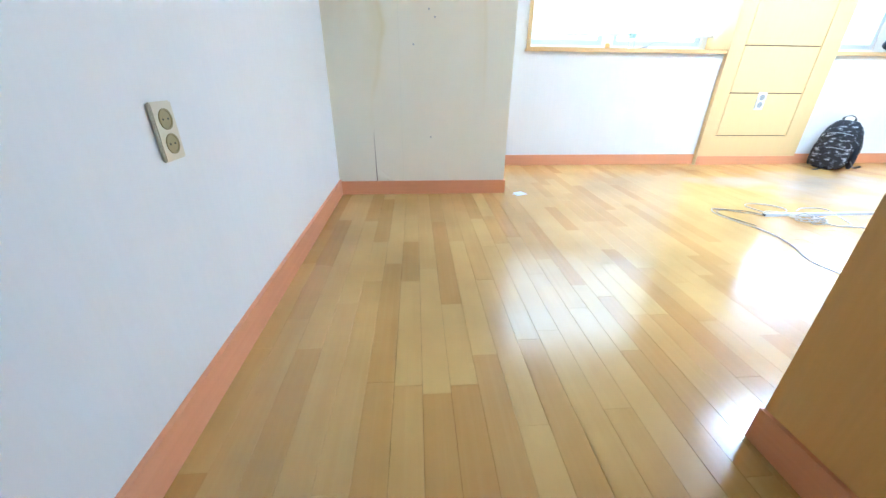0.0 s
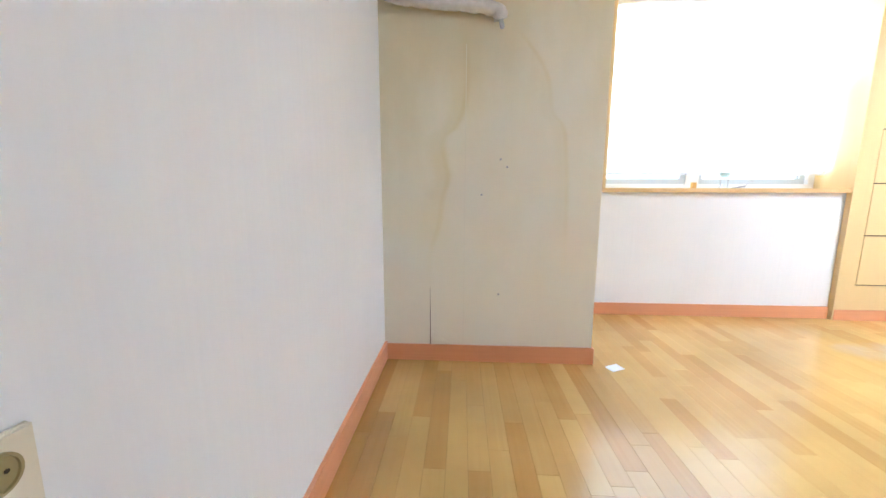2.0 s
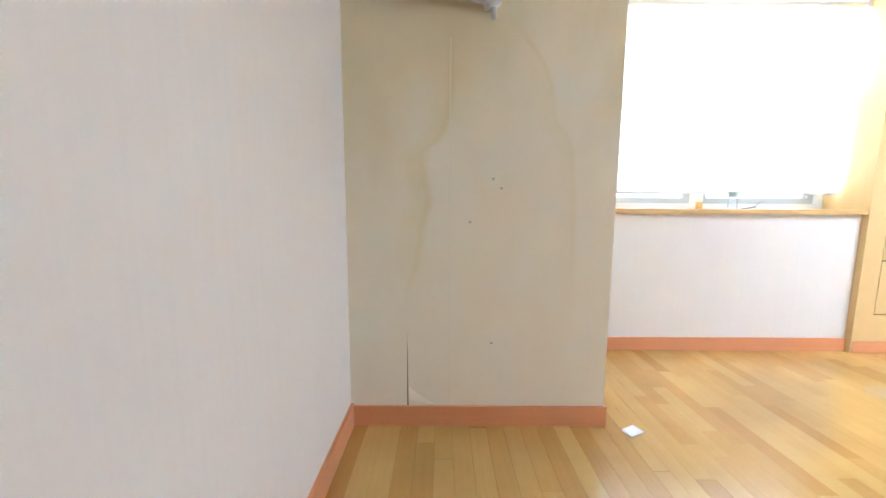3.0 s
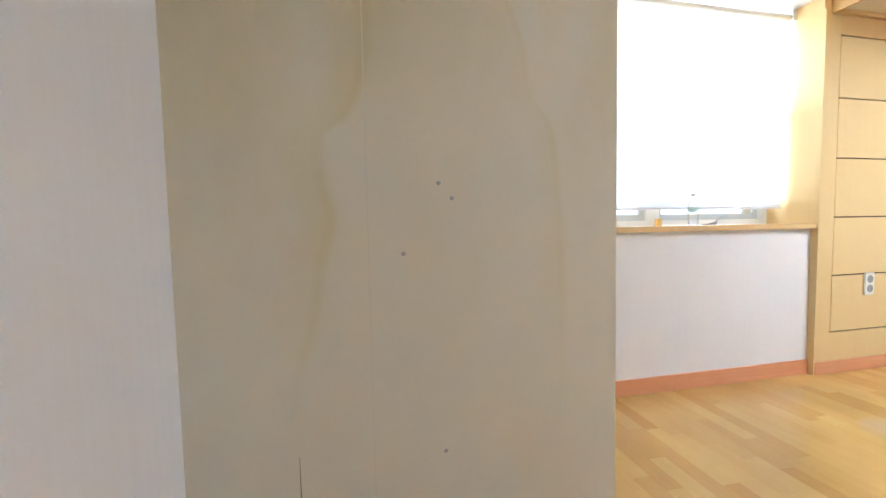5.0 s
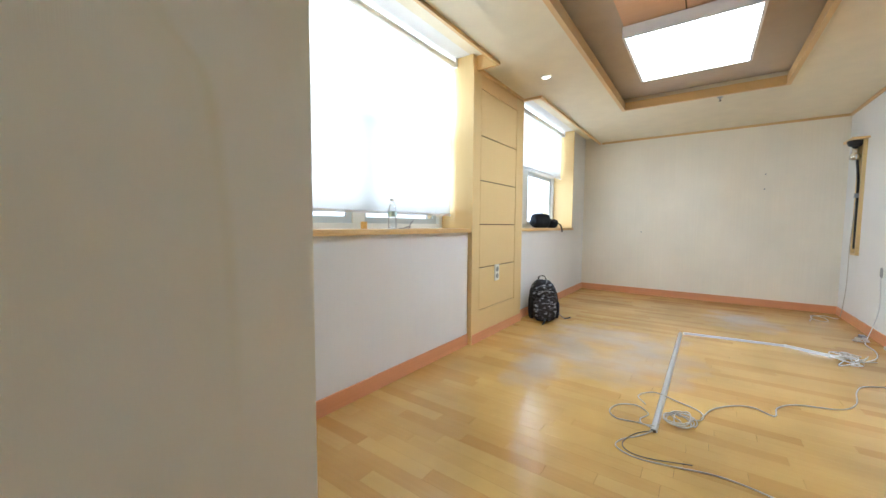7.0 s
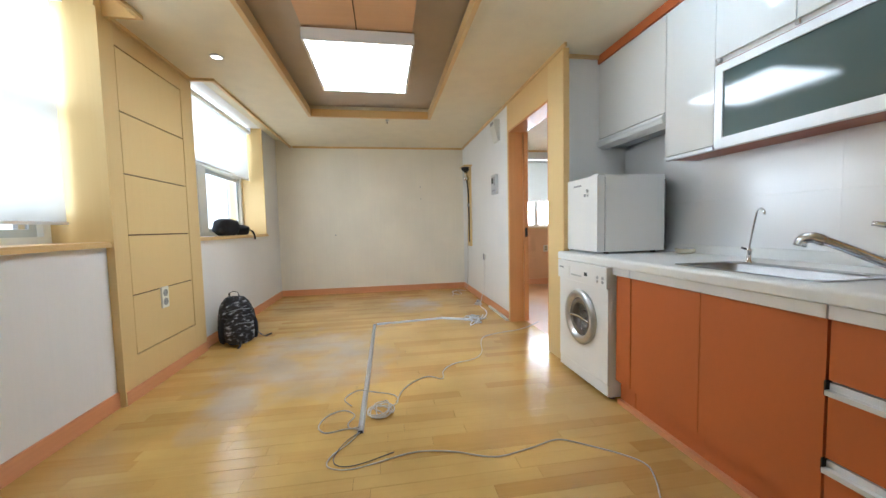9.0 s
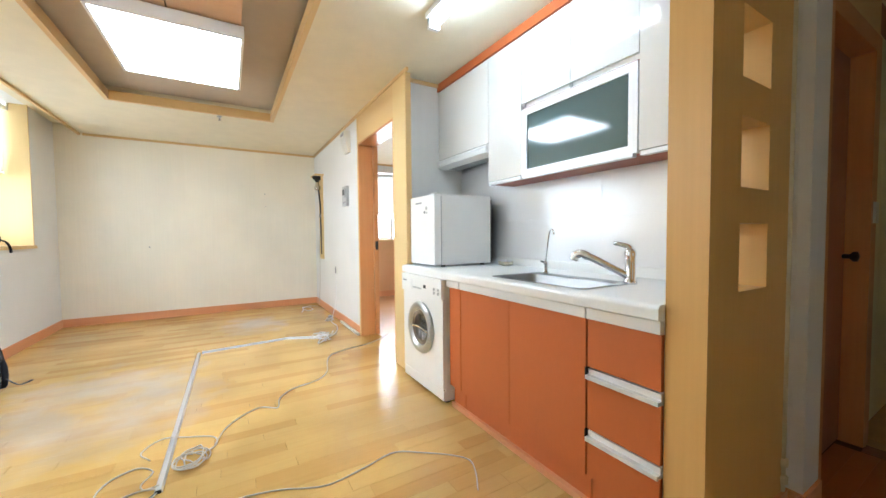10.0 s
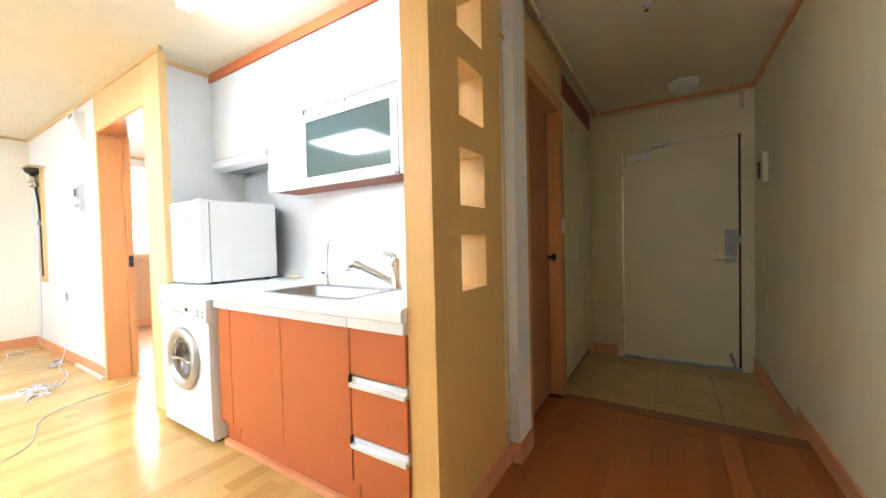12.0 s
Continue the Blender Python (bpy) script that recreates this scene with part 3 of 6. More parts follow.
# sub-floor, hall and next room
setting("floor", [(0, EAST, KBACK, 0, -0.1, -0.009), (0, 1.75, -4.70, KBACK, -0.1, -0.009)], GROOVE, "varnished maple strip floor with grey worn patches", "floor")
setting("entrance_floor", [(0, 1.8, ENDY, -4.70, -0.3, LOW - 0.006)], GROUT, "sunken entrance floor in tan tiles", "floor")

# next room, seen through the doorway
RX0, RX1, RY0, RY1 = 3.77, EAST, -6.2, -3.29
setting("room_floor", [(RX0, RX1, RY0, RY1, -0.1, 0.0)],
        timber("room_floor_wood", (0.62, 0.32, 0.13), (0.48, 0.22, 0.08), 0.36, 1, 0.0, 0.2), "orange-toned wood floor in the next room", "floor")
setting("room_wall_east", [(RX1, RX1 + 0.5, RY0, -5.3, 1.05, 2.8), (RX1, RX1 + 0.5, -3.85, -3.31, 1.05, 2.8), (RX1, RX1 + 0.5, -5.3, -3.85, 2.3, 2.8)], PAPER, "white upper wall of the next room", "wall")
setting("room_wainscot", [(RX1, RX1 + 0.5, RY0, -3.31, -0.1, 1.05)], PEACH, "peach-coloured lower wall of the next room", "wall")
setting("room_wall_south", [(RX0 - 0.15, RX1 + 0.5, RY0 - 0.2, RY0, -0.1, 2.8)], PAPER, "white wall of the next room", "wall")
setting("room_wall_west", [(RX0 - 0.15, RX0, RY0, KBACK, -0.1, 2.8)], PAPER, "white side wall of the next room", "wall")
setting("room_ceiling", [(RX0, RX1, RY0, RY1, 2.45, 2.8)], CEIL_PAPER, "pale ceiling of the next room", "ceiling")
setting("room_baseboard", [(RX1 - 0.012, RX1, RY0, RY1, 0, 0.1)], SKIRT, "orange skirting board in the next room", "baseboard", 0.002)
setting("room_trim", [(RX1 - 0.012, RX1, RY0, -5.3, 1.05, 1.08), (RX1 - 0.03, RX1, -5.3, -3.85, 1.02, 1.05), (RX1 - 0.012, RX1, -3.85, RY1, 1.05, 1.08), (RX1 - 0.012, RX1, RY0, RY1, 2.42, 2.45)],
        MAPLE_Y, "wooden sill and moulding in the next room", "trim", 0.002)

# skirting boards
setting("baseboard_west", [(0, 0.016, -3.78, COLY, 0, SKIRT_H + 0.01), (0.07, 0.082, -4.93, -3.78, 0, SKIRT_H), (0.07, 0.082, -4.93, -4.70, LOW, 0), (0.07, 0.082, ENDY, -4.93, LOW, SKIRT_H - 0.08)], SKIRT, "orange wood-grain skirting board", "baseboard", 0.003)
setting("baseboard_column", [(0.0165, COLX + 0.012, COLY - 0.012, COLY, 0, SKIRT_H), (COLX, COLX + 0.012, COLY, -0.012, 0, SKIRT_H)], SKIRT_X, "orange wood-grain skirting board", "baseboard", 0.003)
setting("baseboard_north", [(COLX + 0.0125, 3.472, -0.012, 0, 0, SKIRT_H), (4.571, EAST - 0.0125, -0.012, 0, 0, SKIRT_H), (3.486, 4.57, -0.047, -0.0355, 0, 0.085)], SKIRT_X, "orange wood-grain skirting board", "baseboard", 0.003)
setting("baseboard_east", [(EAST - 0.012, EAST, SOUTH, 0, 0, SKIRT_H)], SKIRT, "orange wood-grain skirting board", "baseboard", 0.003)
setting("baseboard_south", [(DOORX[1] + 0.0225, EAST - 0.0125, SOUTH, SOUTH + 0.012, 0, SKIRT_H)], SKIRT_X, "orange wood-grain skirting board", "baseboard", 0.003)
setting("baseboard_partition", [(PX0 - 0.012, PX0, PB, PF + 0.002, 0, SKIRT_H), (1.348, 1.36, -3.93, -3.738, 0, SKIRT_H), (1.36, 1.44, -3.75, -3.738, 0, SKIRT_H)], SKIRT, "orange wood-grain skirting board", "baseboard", 0.003)
setting("baseboard_entrance", [(1.18, 1.43, ENDY, ENDY + 0.012, LOW, LOW + 0.1)], SKIRT_X, "orange wood-grain skirting board", "baseboard", 0.003)

# ceiling mouldings
M = 0.028
setting("ceiling_moulding_south", [(DOORX[0] - 0.3, EAST - 0.022, SOUTH, SOUTH + 0.02, CEIL - M, CEIL)], MAPLE_X, "thin maple ceiling moulding", "trim", 0.003)
setting("ceiling_moulding_east", [(EAST - 0.02, EAST, SOUTH, RY - 0.02, CEIL - M, CEIL)], MAPLE_Y, "thin maple ceiling moulding", "trim", 0.003)
setting("ceiling_moulding_kitchen", [(KLEFT - 0.02, KLEFT, -3.50, SOUTH - 0.041, CEIL - M, CEIL)], MAPLE_Y, "thin maple ceiling moulding", "trim", 0.003)
setting("recess_trim_north", [(COLX, 3.5595, RY + 0.0005, RY + 0.025, CEIL - 0.025, HEAD), (4.5205, EAST, RY + 0.0005, RY + 0.025, CEIL - 0.025, HEAD), (3.535, 3.5595, RY + 0.0255, -0.036, CEIL - 0.025, HEAD), (4.5205, 4.545, RY + 0.0255, -0.036, CEIL - 0.025, HEAD),
                             (3.56, 4.52, -0.06, -0.0355, CEIL - 0.025, CEIL)], MAPLE_X, "maple trim framing the window recesses in the ceiling", "trim", 0.003)
setting("tray_trim", [(TX0, TX1, TY1 - 0.035, TY1, CEIL - 0.022, 2.535), (TX0, TX1, TY0, TY0 + 0.035, CEIL - 0.022, 2.535), (TX1 - 0.035, TX1, TY0 + 0.035, TY1 - 0.035, CEIL - 0.022, 2.535), (TX0, TX0 + 0.035, TY0 + 0.035, TY1 - 0.035, CEIL - 0.022, 2.535)],
        MAPLE_X, "maple trim round the raised ceiling tray", "trim", 0.004)
setting("ceiling_moulding_hall", [(0.07, 0.092, ENDY, SOUTH, CEIL - 0.055, CEIL - 0.02), (0.0925, 1.40, ENDY, ENDY + 0.022, CEIL - 0.055, CEIL - 0.02), (1.34, 1.36, -6.17, -3.76, CEIL - 0.055, CEIL - 0.02)], SKIRT, "reddish wood ceiling moulding in the hall", "trim", 0.003)

# perforated partition at the end of the worktop
bm = bmesh.new()
hy0, hy1 = -3.51, -3.285
hz = [(0.932, 1.160), (1.278, 1.510), (1.634, 1.865), (1.982, 2.215)]
box(bm, PX0, PX1, hy1, PF, 0, CEIL - 0.02)
box(bm, PX0, PX1, PB, hy0, 0, CEIL - 0.02)
z = 0.0
for a, b in hz:
    box(bm, PX0, PX1, hy0, hy1, z, a)
    z = b
box(bm, PX0, PX1, hy0, hy1, z, CEIL - 0.02)
bmesh.ops.remove_doubles(bm, verts=bm.verts, dist=0.0005)
tagged(part("partition", bm, PARTITION), "yellow wood-veneer partition with a column of square holes", "partition", "", "structure")
setting("hall_post", [(1.36, 1.3995, -3.93, -3.75, 0, CEIL - 0.02)], PAPER, "white papered post beside the bathroom door", "post", 0.004)

# pilaster between the windows: frame, grooves and five flush panels
pil = thing("wall_panel", (4.03, 0, 0), "maple wall panel between the windows with dark horizontal grooves", "wall panel", kind="structure")
slab("backing", 3.50, 4.55, -0.02, 0, 0.0, CEIL, GROOVE, pil, 0)
for nm, x0, x1 in (("stile", 3.485, 3.622), ("stile", 4.388, 4.57)):
    slab(nm, x0, x1, -0.0355, -0.0005, 0.0, CEIL, MAPLE, pil, 0.002)
slab("edge_strip", 3.473, 3.4845, -0.045, -0.0005, 0.0, CEIL, MAPLE, pil, 0.002, "darker maple edge strip")
slab("rail", 3.622, 4.388, -0.035, -0.0205, 2.319, CEIL, MAPLE_X, pil, 0.001)
slab("rail", 3.622, 4.388, -0.035, -0.0205, 0.0, 0.286, MAPLE, pil, 0.001)
for x0, x1 in ((3.473, 3.534), (4.546, 4.57)):
    slab("cap", x0, x1, -0.0355, -0.0005, CEIL + 0.001, HEAD - 0.001, MAPLE, pil, 0.001)
zs = [0.290, 0.690, 1.096, 1.50, 1.903, 2.315]
for a, b in zip(zs, zs[1:]):
    slab("panel", 3.629, 4.381, -0.034, -0.0205, a + 0.005, b - 0.005, MAPLE, pil, 0.0015)


# ---- windows ----
def window(n, x0, x1, blind_z, mull, label):
    """Maple lined opening, white sliding window with a transom, and a roller blind."""
    win = thing("window_%d" % n, ((x0 + x1) / 2, 0, SILL), label, "window", kind="structure")
    slab("sill_board", x0, x1, -0.028, 0.46, SILL - 0.001, SILL + 0.012, MAPLE_X, win, 0.003)
    slab("sill_nosing", x0 - 0.03, x1 - 0.001, -0.034, -0.0005, SILL - 0.022, SILL - 0.0015, MAPLE_X, win, 0.006)
    slab("lining", x0, x0 + 0.015, -0.012, 0.46, SILL + 0.0125, HEAD, MAPLE, win, 0.001)
    slab("lining", x1 - 0.015, x1, -0.012, 0.46, SILL + 0.0125, HEAD, MAPLE, win, 0.001)
    slab("edge_trim", x0 - 0.02, x0 - 0.0005, -0.014, -0.0005, SILL, HEAD, MAPLE, win, 0.003)
    a, b, y0, y1 = x0 + 0.016, x1 - 0.016, 0.29, 0.36
    zb, zt, tr = SILL + 0.013, HEAD - 0.001, 1.865
    thing_frame(win, a, b, y0, y1, zb, zt, tr, mull)
    for k, (u, w) in enumerate(((a + 0.051, mull[0] - 0.001), (mull[1] + 0.001, b - 0.051))):
        yy = y0 + 0.012 + 0.022 * k
        s = bmesh.new()
        t = 0.045
        u0, w0 = u, w
        box(s, u0, w0, yy, yy + 0.02, zb + 0.04, zb + 0.04 + t)
        box(s, u0, w0, yy, yy + 0.02, tr - 0.03 - t, tr - 0.03)
        box(s, u0, u0 + t, yy, yy + 0.02, zb + 0.04 + t, tr - 0.03 - t)
        box(s, w0 - t, w0, yy, yy + 0.02, zb + 0.04 + t, tr - 0.03 - t)
        sash = part("sash", s, SASHGREY, win, "pale grey sliding sash", 0.003)
        g = slab("pane", u0 + t, w0 - t, yy + 0.008, yy + 0.012, zb + 0.04 + t, tr - 0.03 - t, SCREENED, sash, 0)
        slab("latch", w0 - 0.035 if not k else u0 + 0.01, w0 - 0.01 if not k else u0 + 0.035, yy - 0.012, yy, 1.42, 1.50, SILVER, sash, 0.002)
    g = slab("pane", a + 0.05, b - 0.05, 0.322, 0.326, tr + 0.03, zt - 0.05, GLASS, win, 0)
    g.visible_shadow = False
    bl = thing("roller_blind", ((x0 + x1) / 2, 0.16, HEAD), "white translucent roller blind pulled partly down", "roller blind", "roller blinds")
    piped("roller", [(a + 0.02, 0.155, 2.512), (b - 0.03, 0.155, 2.512)], 0.021, WHITEPLASTIC, bl, "", 14, 0)
    slab("bracket", a, a + 0.02, 0.13, 0.19, 2.485, 2.56, ALU, bl, 0.001)
    slab("bracket", b - 0.03, b, 0.13, 0.19, 2.485, 2.56, ALU, bl, 0.001)
    bm = bmesh.new()
    nx = 30
    rows = [(0.1755, 2.512), (0.175, 2.2), (0.175, blind_z)]
    grid = [[bm.verts.new((a + 0.012 + (b - a - 0.045) * i / nx, y + 0.0025 * math.sin(i * 1.1) * (2.55 - zz), zz)) for i in range(nx + 1)] for y, zz in rows]
    for r0, r1 in zip(grid, grid[1:]):
        for i in range(nx):
            bm.faces.new((r0[i], r0[i + 1], r1[i + 1], r1[i]))
    part("cloth", bm, BLIND, bl, smooth=True)
    slab("bottom_bar", a + 0.012, b - 0.033, 0.168, 0.182, blind_z - 0.018, blind_z, ALU, bl, 0.004)
    return win


def thing_frame(win, a, b, y0, y1, zb, zt, tr, mull):
    f = bmesh.new()
    box(f, a, a + 0.05, y0, y1, zb, zt)
    box(f, b - 0.05, b, y0, y1, zb, zt)
    for z0, z1 in ((zb, zb + 0.04), (zt - 0.05, zt), (tr - 0.03, tr + 0.03)):
        box(f, a + 0.05, b - 0.05, y0, y1, z0, z1)
    box(f, *mull, y0, y1, zb + 0.04, tr - 0.03)
    return part("window_frame", f, WHITEPLASTIC, win, "white window frame", 0.004)


window(1, *W1, 1.185, (2.41, 2.52), "maple-lined window with white sashes behind a lowered blind")
window(2, *W2, 1.835, (5.31, 5.49), "maple-lined window with white sashes and a half-raised blind")

rs = thing("wall_socket", (EAST, -4.66, 0.66), "small brown-edged wall socket on the peach wall", "socket", "wall sockets")
slab("plate", EAST - 0.011, EAST - 0.0005, -4.705, -4.615, 0.60, 0.72, IVORY, rs, 0.003)
for z0 in (0.622, 0.668):
    slab("well", EAST - 0.0135, EAST - 0.0115, -4.685, -4.635, z0, z0 + 0.034, DULLGOLD, rs, 0.001)

# window of the next room
w3 = thing("window_3", (EAST, -4.6, 1.05), "white window of the next room with a lowered blind", "window", kind="structure")
f = bmesh.new()
for b in ((EAST + 0.24, EAST + 0.31, -5.3, -5.24, 1.05, 2.3), (EAST + 0.24, EAST + 0.31, -3.91, -3.85, 1.05, 2.3), (EAST + 0.24, EAST + 0.31, -5.24, -3.91, 1.05, 1.1), (EAST + 0.24, EAST + 0.31, -5.24, -3.91, 2.25, 2.3),
          (EAST + 0.24, EAST + 0.31, -4.62, -4.55, 1.1, 2.25)):
    box(f, *b)
part("window_frame", f, WHITEPLASTIC, w3, "white window frame", 0.004)
for ya, yb in ((-5.24, -4.62), (-4.55, -3.91)):
    g = slab("pane", EAST + 0.27, EAST + 0.274, ya, yb, 1.1, 2.25, GLASS, w3, 0)
    g.visible_shadow = False
bl = thing("roller_blind", (EAST + 0.1, -4.6, 2.3), "white translucent roller blind in the next room", "roller blind", "roller blinds")
slab("cloth", EAST + 0.10, EAST + 0.102, -5.27, -3.88, 1.55, 2.25, BLIND, bl, 0)
slab("bottom_bar", EAST + 0.094, EAST + 0.108, -5.27, -3.88, 1.53, 1.55, ALU, bl, 0.003)
piped("roller", [(EAST + 0.1, -5.28, 2.265), (EAST + 0.1, -3.87, 2.265)], 0.02, WHITEPLASTIC, bl, "", 12, 0)

# bright outdoors
bd = setting("backdrop", [(-1.0, 10.0, 3.0, 3.02, -1.5, 5.5), (10.0, 10.02, -10, 3.0, -1.5, 5.5)], SKYCARD, "white overexposed daylight outside", "backdrop")
bd.visible_shadow = False

# ---- doorway to the next room ----
dw = thing("door_2", (4.3, SOUTH, 0), "orange-toned wooden door frame with a door slid into the wall", "door frame", kind="structure")
slab("architrave", DOORX[1], DOORX[1] + 0.0215, SOUTH - 0.18, SOUTH + 0.014, 0, CEIL - 0.03, MAPLE, dw, 0.003)
slab("architrave", 3.585, DOORX[0] - 0.0, SOUTH + 0.0005, SOUTH + 0.012, 0, CEIL - 0.03, MAPLE, dw, 0.003)
slab("corner_strip", 3.57, 3.5845, SOUTH - 0.03, SOUTH + 0.018, 0, CEIL - 0.03, MAPLE_Y, dw, 0.003, "yellowed maple corner strip")
slab("jamb", DOORX[0] + 0.0005, DOORX[0] + 0.012, SOUTH - 0.18, SOUTH + 0.012, 0, 2.15, DOORWOOD, dw, 0.002)
slab("jamb", DOORX[1] - 0.016, DOORX[1] - 0.0005, SOUTH - 0.15, SOUTH + 0.010, 0, 2.15, DOORWOOD, dw, 0.002)
slab("head", DOORX[0] + 0.0125, DOORX[1] - 0.0165, SOUTH - 0.18, SOUTH + 0.010, 2.13, 2.15, DOORWOOD, dw, 0.002)
slab("overpanel", DOORX[0] + 0.0005, DOORX[1] - 0.0005, SOUTH - 0.14, SOUTH + 0.010, 2.1505, CEIL - 0.03, MAPLE_X, dw, 0.002)
dl = slab("door_leaf", DOORX[1] - 0.045, DOORX[1] - 0.017, SOUTH - 0.20, SOUTH - 0.152, 0.008, 2.129, DOORWOOD, dw, 0.002, "orange wooden edge of the door leaf")
slab("latch", DOORX[1] - 0.048, DOORX[1] - 0.0455, SOUTH - 0.192, SOUTH - 0.160, 0.97, 1.07, DARK, dl, 0.001, "black latch plate")

# ---- bathroom door ----
bd1 = thing("door_3", (1.37, -4.35, 0), "reddish wooden bathroom door, closed and recessed in its frame", "door", kind="structure")
slab("jamb", 1.365, 1.5, -3.99, -3.931, 0, 2.119, DOORWOOD, bd1, 0.003)
slab("jamb", 1.365, 1.5, -4.759, -4.66, 0, 2.119, DOORWOOD, bd1, 0.003)
slab("head", 1.365, 1.5, -4.6595, -3.9905, 2.03, 2.119, DOORWOOD, bd1, 0.003)
slab("overpanel", 1.372, 1.3995, -4.759, -3.931, 2.12, CEIL - 0.06, MAPLE_Y, bd1, 0.002)
lf = slab("door_leaf", 1.455, 1.49, -4.659, -3.991, 0.01, 2.029, REDWOOD, bd1, 0.002)
slab("panel", 1.449, 1.4545, -4.57, -4.08, 0.12, 1.92, REDWOOD, lf, 0.002)
turned("knob", [(0.0, 0.0), (0.012, -0.005), (0.012, -0.03), (0.026, -0.042), (0.026, -0.058), (0.0, -0.066)], (1.4545, -4.61, 1.0), "x", DARK, lf, "dark round knob", 18)

# ---- front door ----
fd = thing("door_1", (0.64, ENDY, LOW), "cream steel front door with a digital lock, closed", "door", kind="structure")
f = bmesh.new()
for b in ((0.10, 0.165, ENDY - 0.12, ENDY + 0.02, LOW, 2.10), (1.12, 1.18, ENDY - 0.12, ENDY + 0.02, LOW, 2.10), (0.165, 1.12, ENDY - 0.12, ENDY + 0.02, 2.035, 2.10)):
    box(f, *b)
part("door_frame", f, DOORPAINT, fd, "cream painted steel frame", 0.004)
slab("threshold", 0.165, 1.12, ENDY - 0.12, ENDY + 0.03, LOW, LOW + 0.018, GREY, fd, 0.003, "grey steel threshold")
lf = slab("door_leaf", 0.182, 1.116, ENDY - 0.06, ENDY - 0.015, LOW + 0.024, 2.03, DOORPAINT, fd, 0.003)
slab("lock_gap", 0.1655, 0.1815, ENDY - 0.07, ENDY - 0.02, LOW + 0.02, 2.034, DARK, fd, 0, "dark gap and seal")
slab("lock_body", 0.20, 0.285, ENDY - 0.0145, ENDY + 0.025, 0.93, 1.175, STEEL, lf, 0.012, "silver digital lock")
slab("lock_keypad", 0.225, 0.262, ENDY + 0.0255, ENDY + 0.029, 1.05, 1.13, GREY, lf, 0.003)
turned("lock_button", [(0.016, 0.0), (0.016, 0.008), (0.012, 0.012), (0.0, 0.013)], (0.243, ENDY + 0.025, 0.985), "y", CHROME, lf, "", 16)
piped("lever", [(0.24, ENDY + 0.02, 0.905), (0.24, ENDY + 0.055, 0.905), (0.28, ENDY + 0.062, 0.903), (0.355, ENDY + 0.06, 0.90)], 0.010, CHROME, lf, "chrome lever handle", 10)
slab("lever_plate", 0.205, 0.28, ENDY - 0.0145, ENDY + 0.01, 0.87, 0.928, SILVER, lf, 0.006)
slab("strike", 0.168, 0.199, ENDY + 0.0205, ENDY + 0.045, 1.05, 1.115, SILVER, fd, 0.003)
slab("closer_body", 0.86, 1.06, ENDY - 0.0145, ENDY + 0.035, 1.90, 1.95, SILVER, lf, 0.006, "silver door closer")
piped("closer_arm", [(0.90, ENDY + 0.02, 1.955), (0.84, ENDY + 0.09, 1.975), (0.70, ENDY + 0.03, 2.02)], 0.008, SILVER, lf, "", 8, 0)
piped("door_stop", [(0.245, ENDY - 0.01, 0.03), (0.235, ENDY + 0.03, 0.0), (0.225, ENDY + 0.05, -0.05), (0.222, ENDY + 0.055, -0.075)], 0.011, GREY, lf, "grey flip-down door stop", 8)
for zc in (0.25, 1.75):
    piped("hinge", [(1.122, ENDY + 0.022, zc), (1.122, ENDY + 0.022, zc + 0.12)], 0.009, SILVER, fd, "", 8, 0)

# step and entrance tiles
setting("threshold_step", [(0.083, 1.36, -4.705, -4.60, LOW, 0.004)], THRESH, "dark wood step edge down to the entrance", "trim", 0.006)

# ---- shoe cabinet in the hall ----
sc = thing("shoe_cabinet", (1.6, -5.5, LOW), "tall cream gloss built-in shoe cabinet with recessed handles", "cabinet")
slab("body", 1.452, 1.795, -6.195, -4.805, LOW + 0.08, 2.27, WHITE, sc, 0.002)
slab("plinth", 1.47, 1.79, -6.195, -4.805, LOW - 0.005, LOW + 0.079, BROWNRED, sc, 0.001)
slab("top_board", 1.432, 1.795, -6.195, -4.805, 2.272, CEIL - 0.021, BROWNRED, sc, 0.001, "brown-red filler board")
for ya, yb in ((-5.26, -4.807), (-5.725, -5.265), (-6.192, -5.73)):
    d = slab("door", 1.432, 1.451, ya, yb, LOW + 0.085, 2.266, DOORPAINT, sc, 0.003)
    if -5.8 < ya < -5.5:
        hb, yc = bmesh.new(), ya + 0.06
        for q in ((-0.035, -0.026, 0.84, 1.27), (0.026, 0.035, 0.84, 1.27), (-0.026, 0.026, 0.84, 0.85), (-0.026, 0.026, 1.26, 1.27)):
            box(hb, 1.424, 1.4318, yc + q[0], yc + q[1], q[2], q[3])
        part("handle", hb, WHITEPLASTIC, d, "white recessed handle", 0.002)

# ---- lamps ----
lp = thing("ceiling_light", (4.05, -1.57, 2.40), "flat square white ceiling light, switched on, on a wooden board", "ceiling light")
slab("board", 2.30, 4.70, -1.95, -1.19, 2.50, 2.5845, BOARD, lp, 0.003, "peach-toned wooden mounting board")
slab("board_joint", 2.30, 4.70, -1.564, -1.556, 2.4965, 2.4998, GROOVE, lp, 0)
f = bmesh.new()
for b in ((3.60, 4.56, -1.965, -1.945, 2.41, 2.49), (3.60, 4.56, -1.205, -1.185, 2.41, 2.49), (3.60, 3.62, -1.945, -1.205, 2.41, 2.49), (4.54, 4.56, -1.945, -1.205, 2.41, 2.49), (3.62, 4.54, -1.945, -1.205, 2.475, 2.49)):
    box(f, *b)
part("frame", f, WHITE, lp, "thin white metal frame")
slab("diffuser", 3.62, 4.54, -1.945, -1.205, 2.412, 2.42, LAMP, lp, 0, "glowing white diffuser")
kt = thing("kitchen_light", (2.5, -2.95, CEIL), "white fluorescent batten light on the kitchen ceiling", "ceiling light")
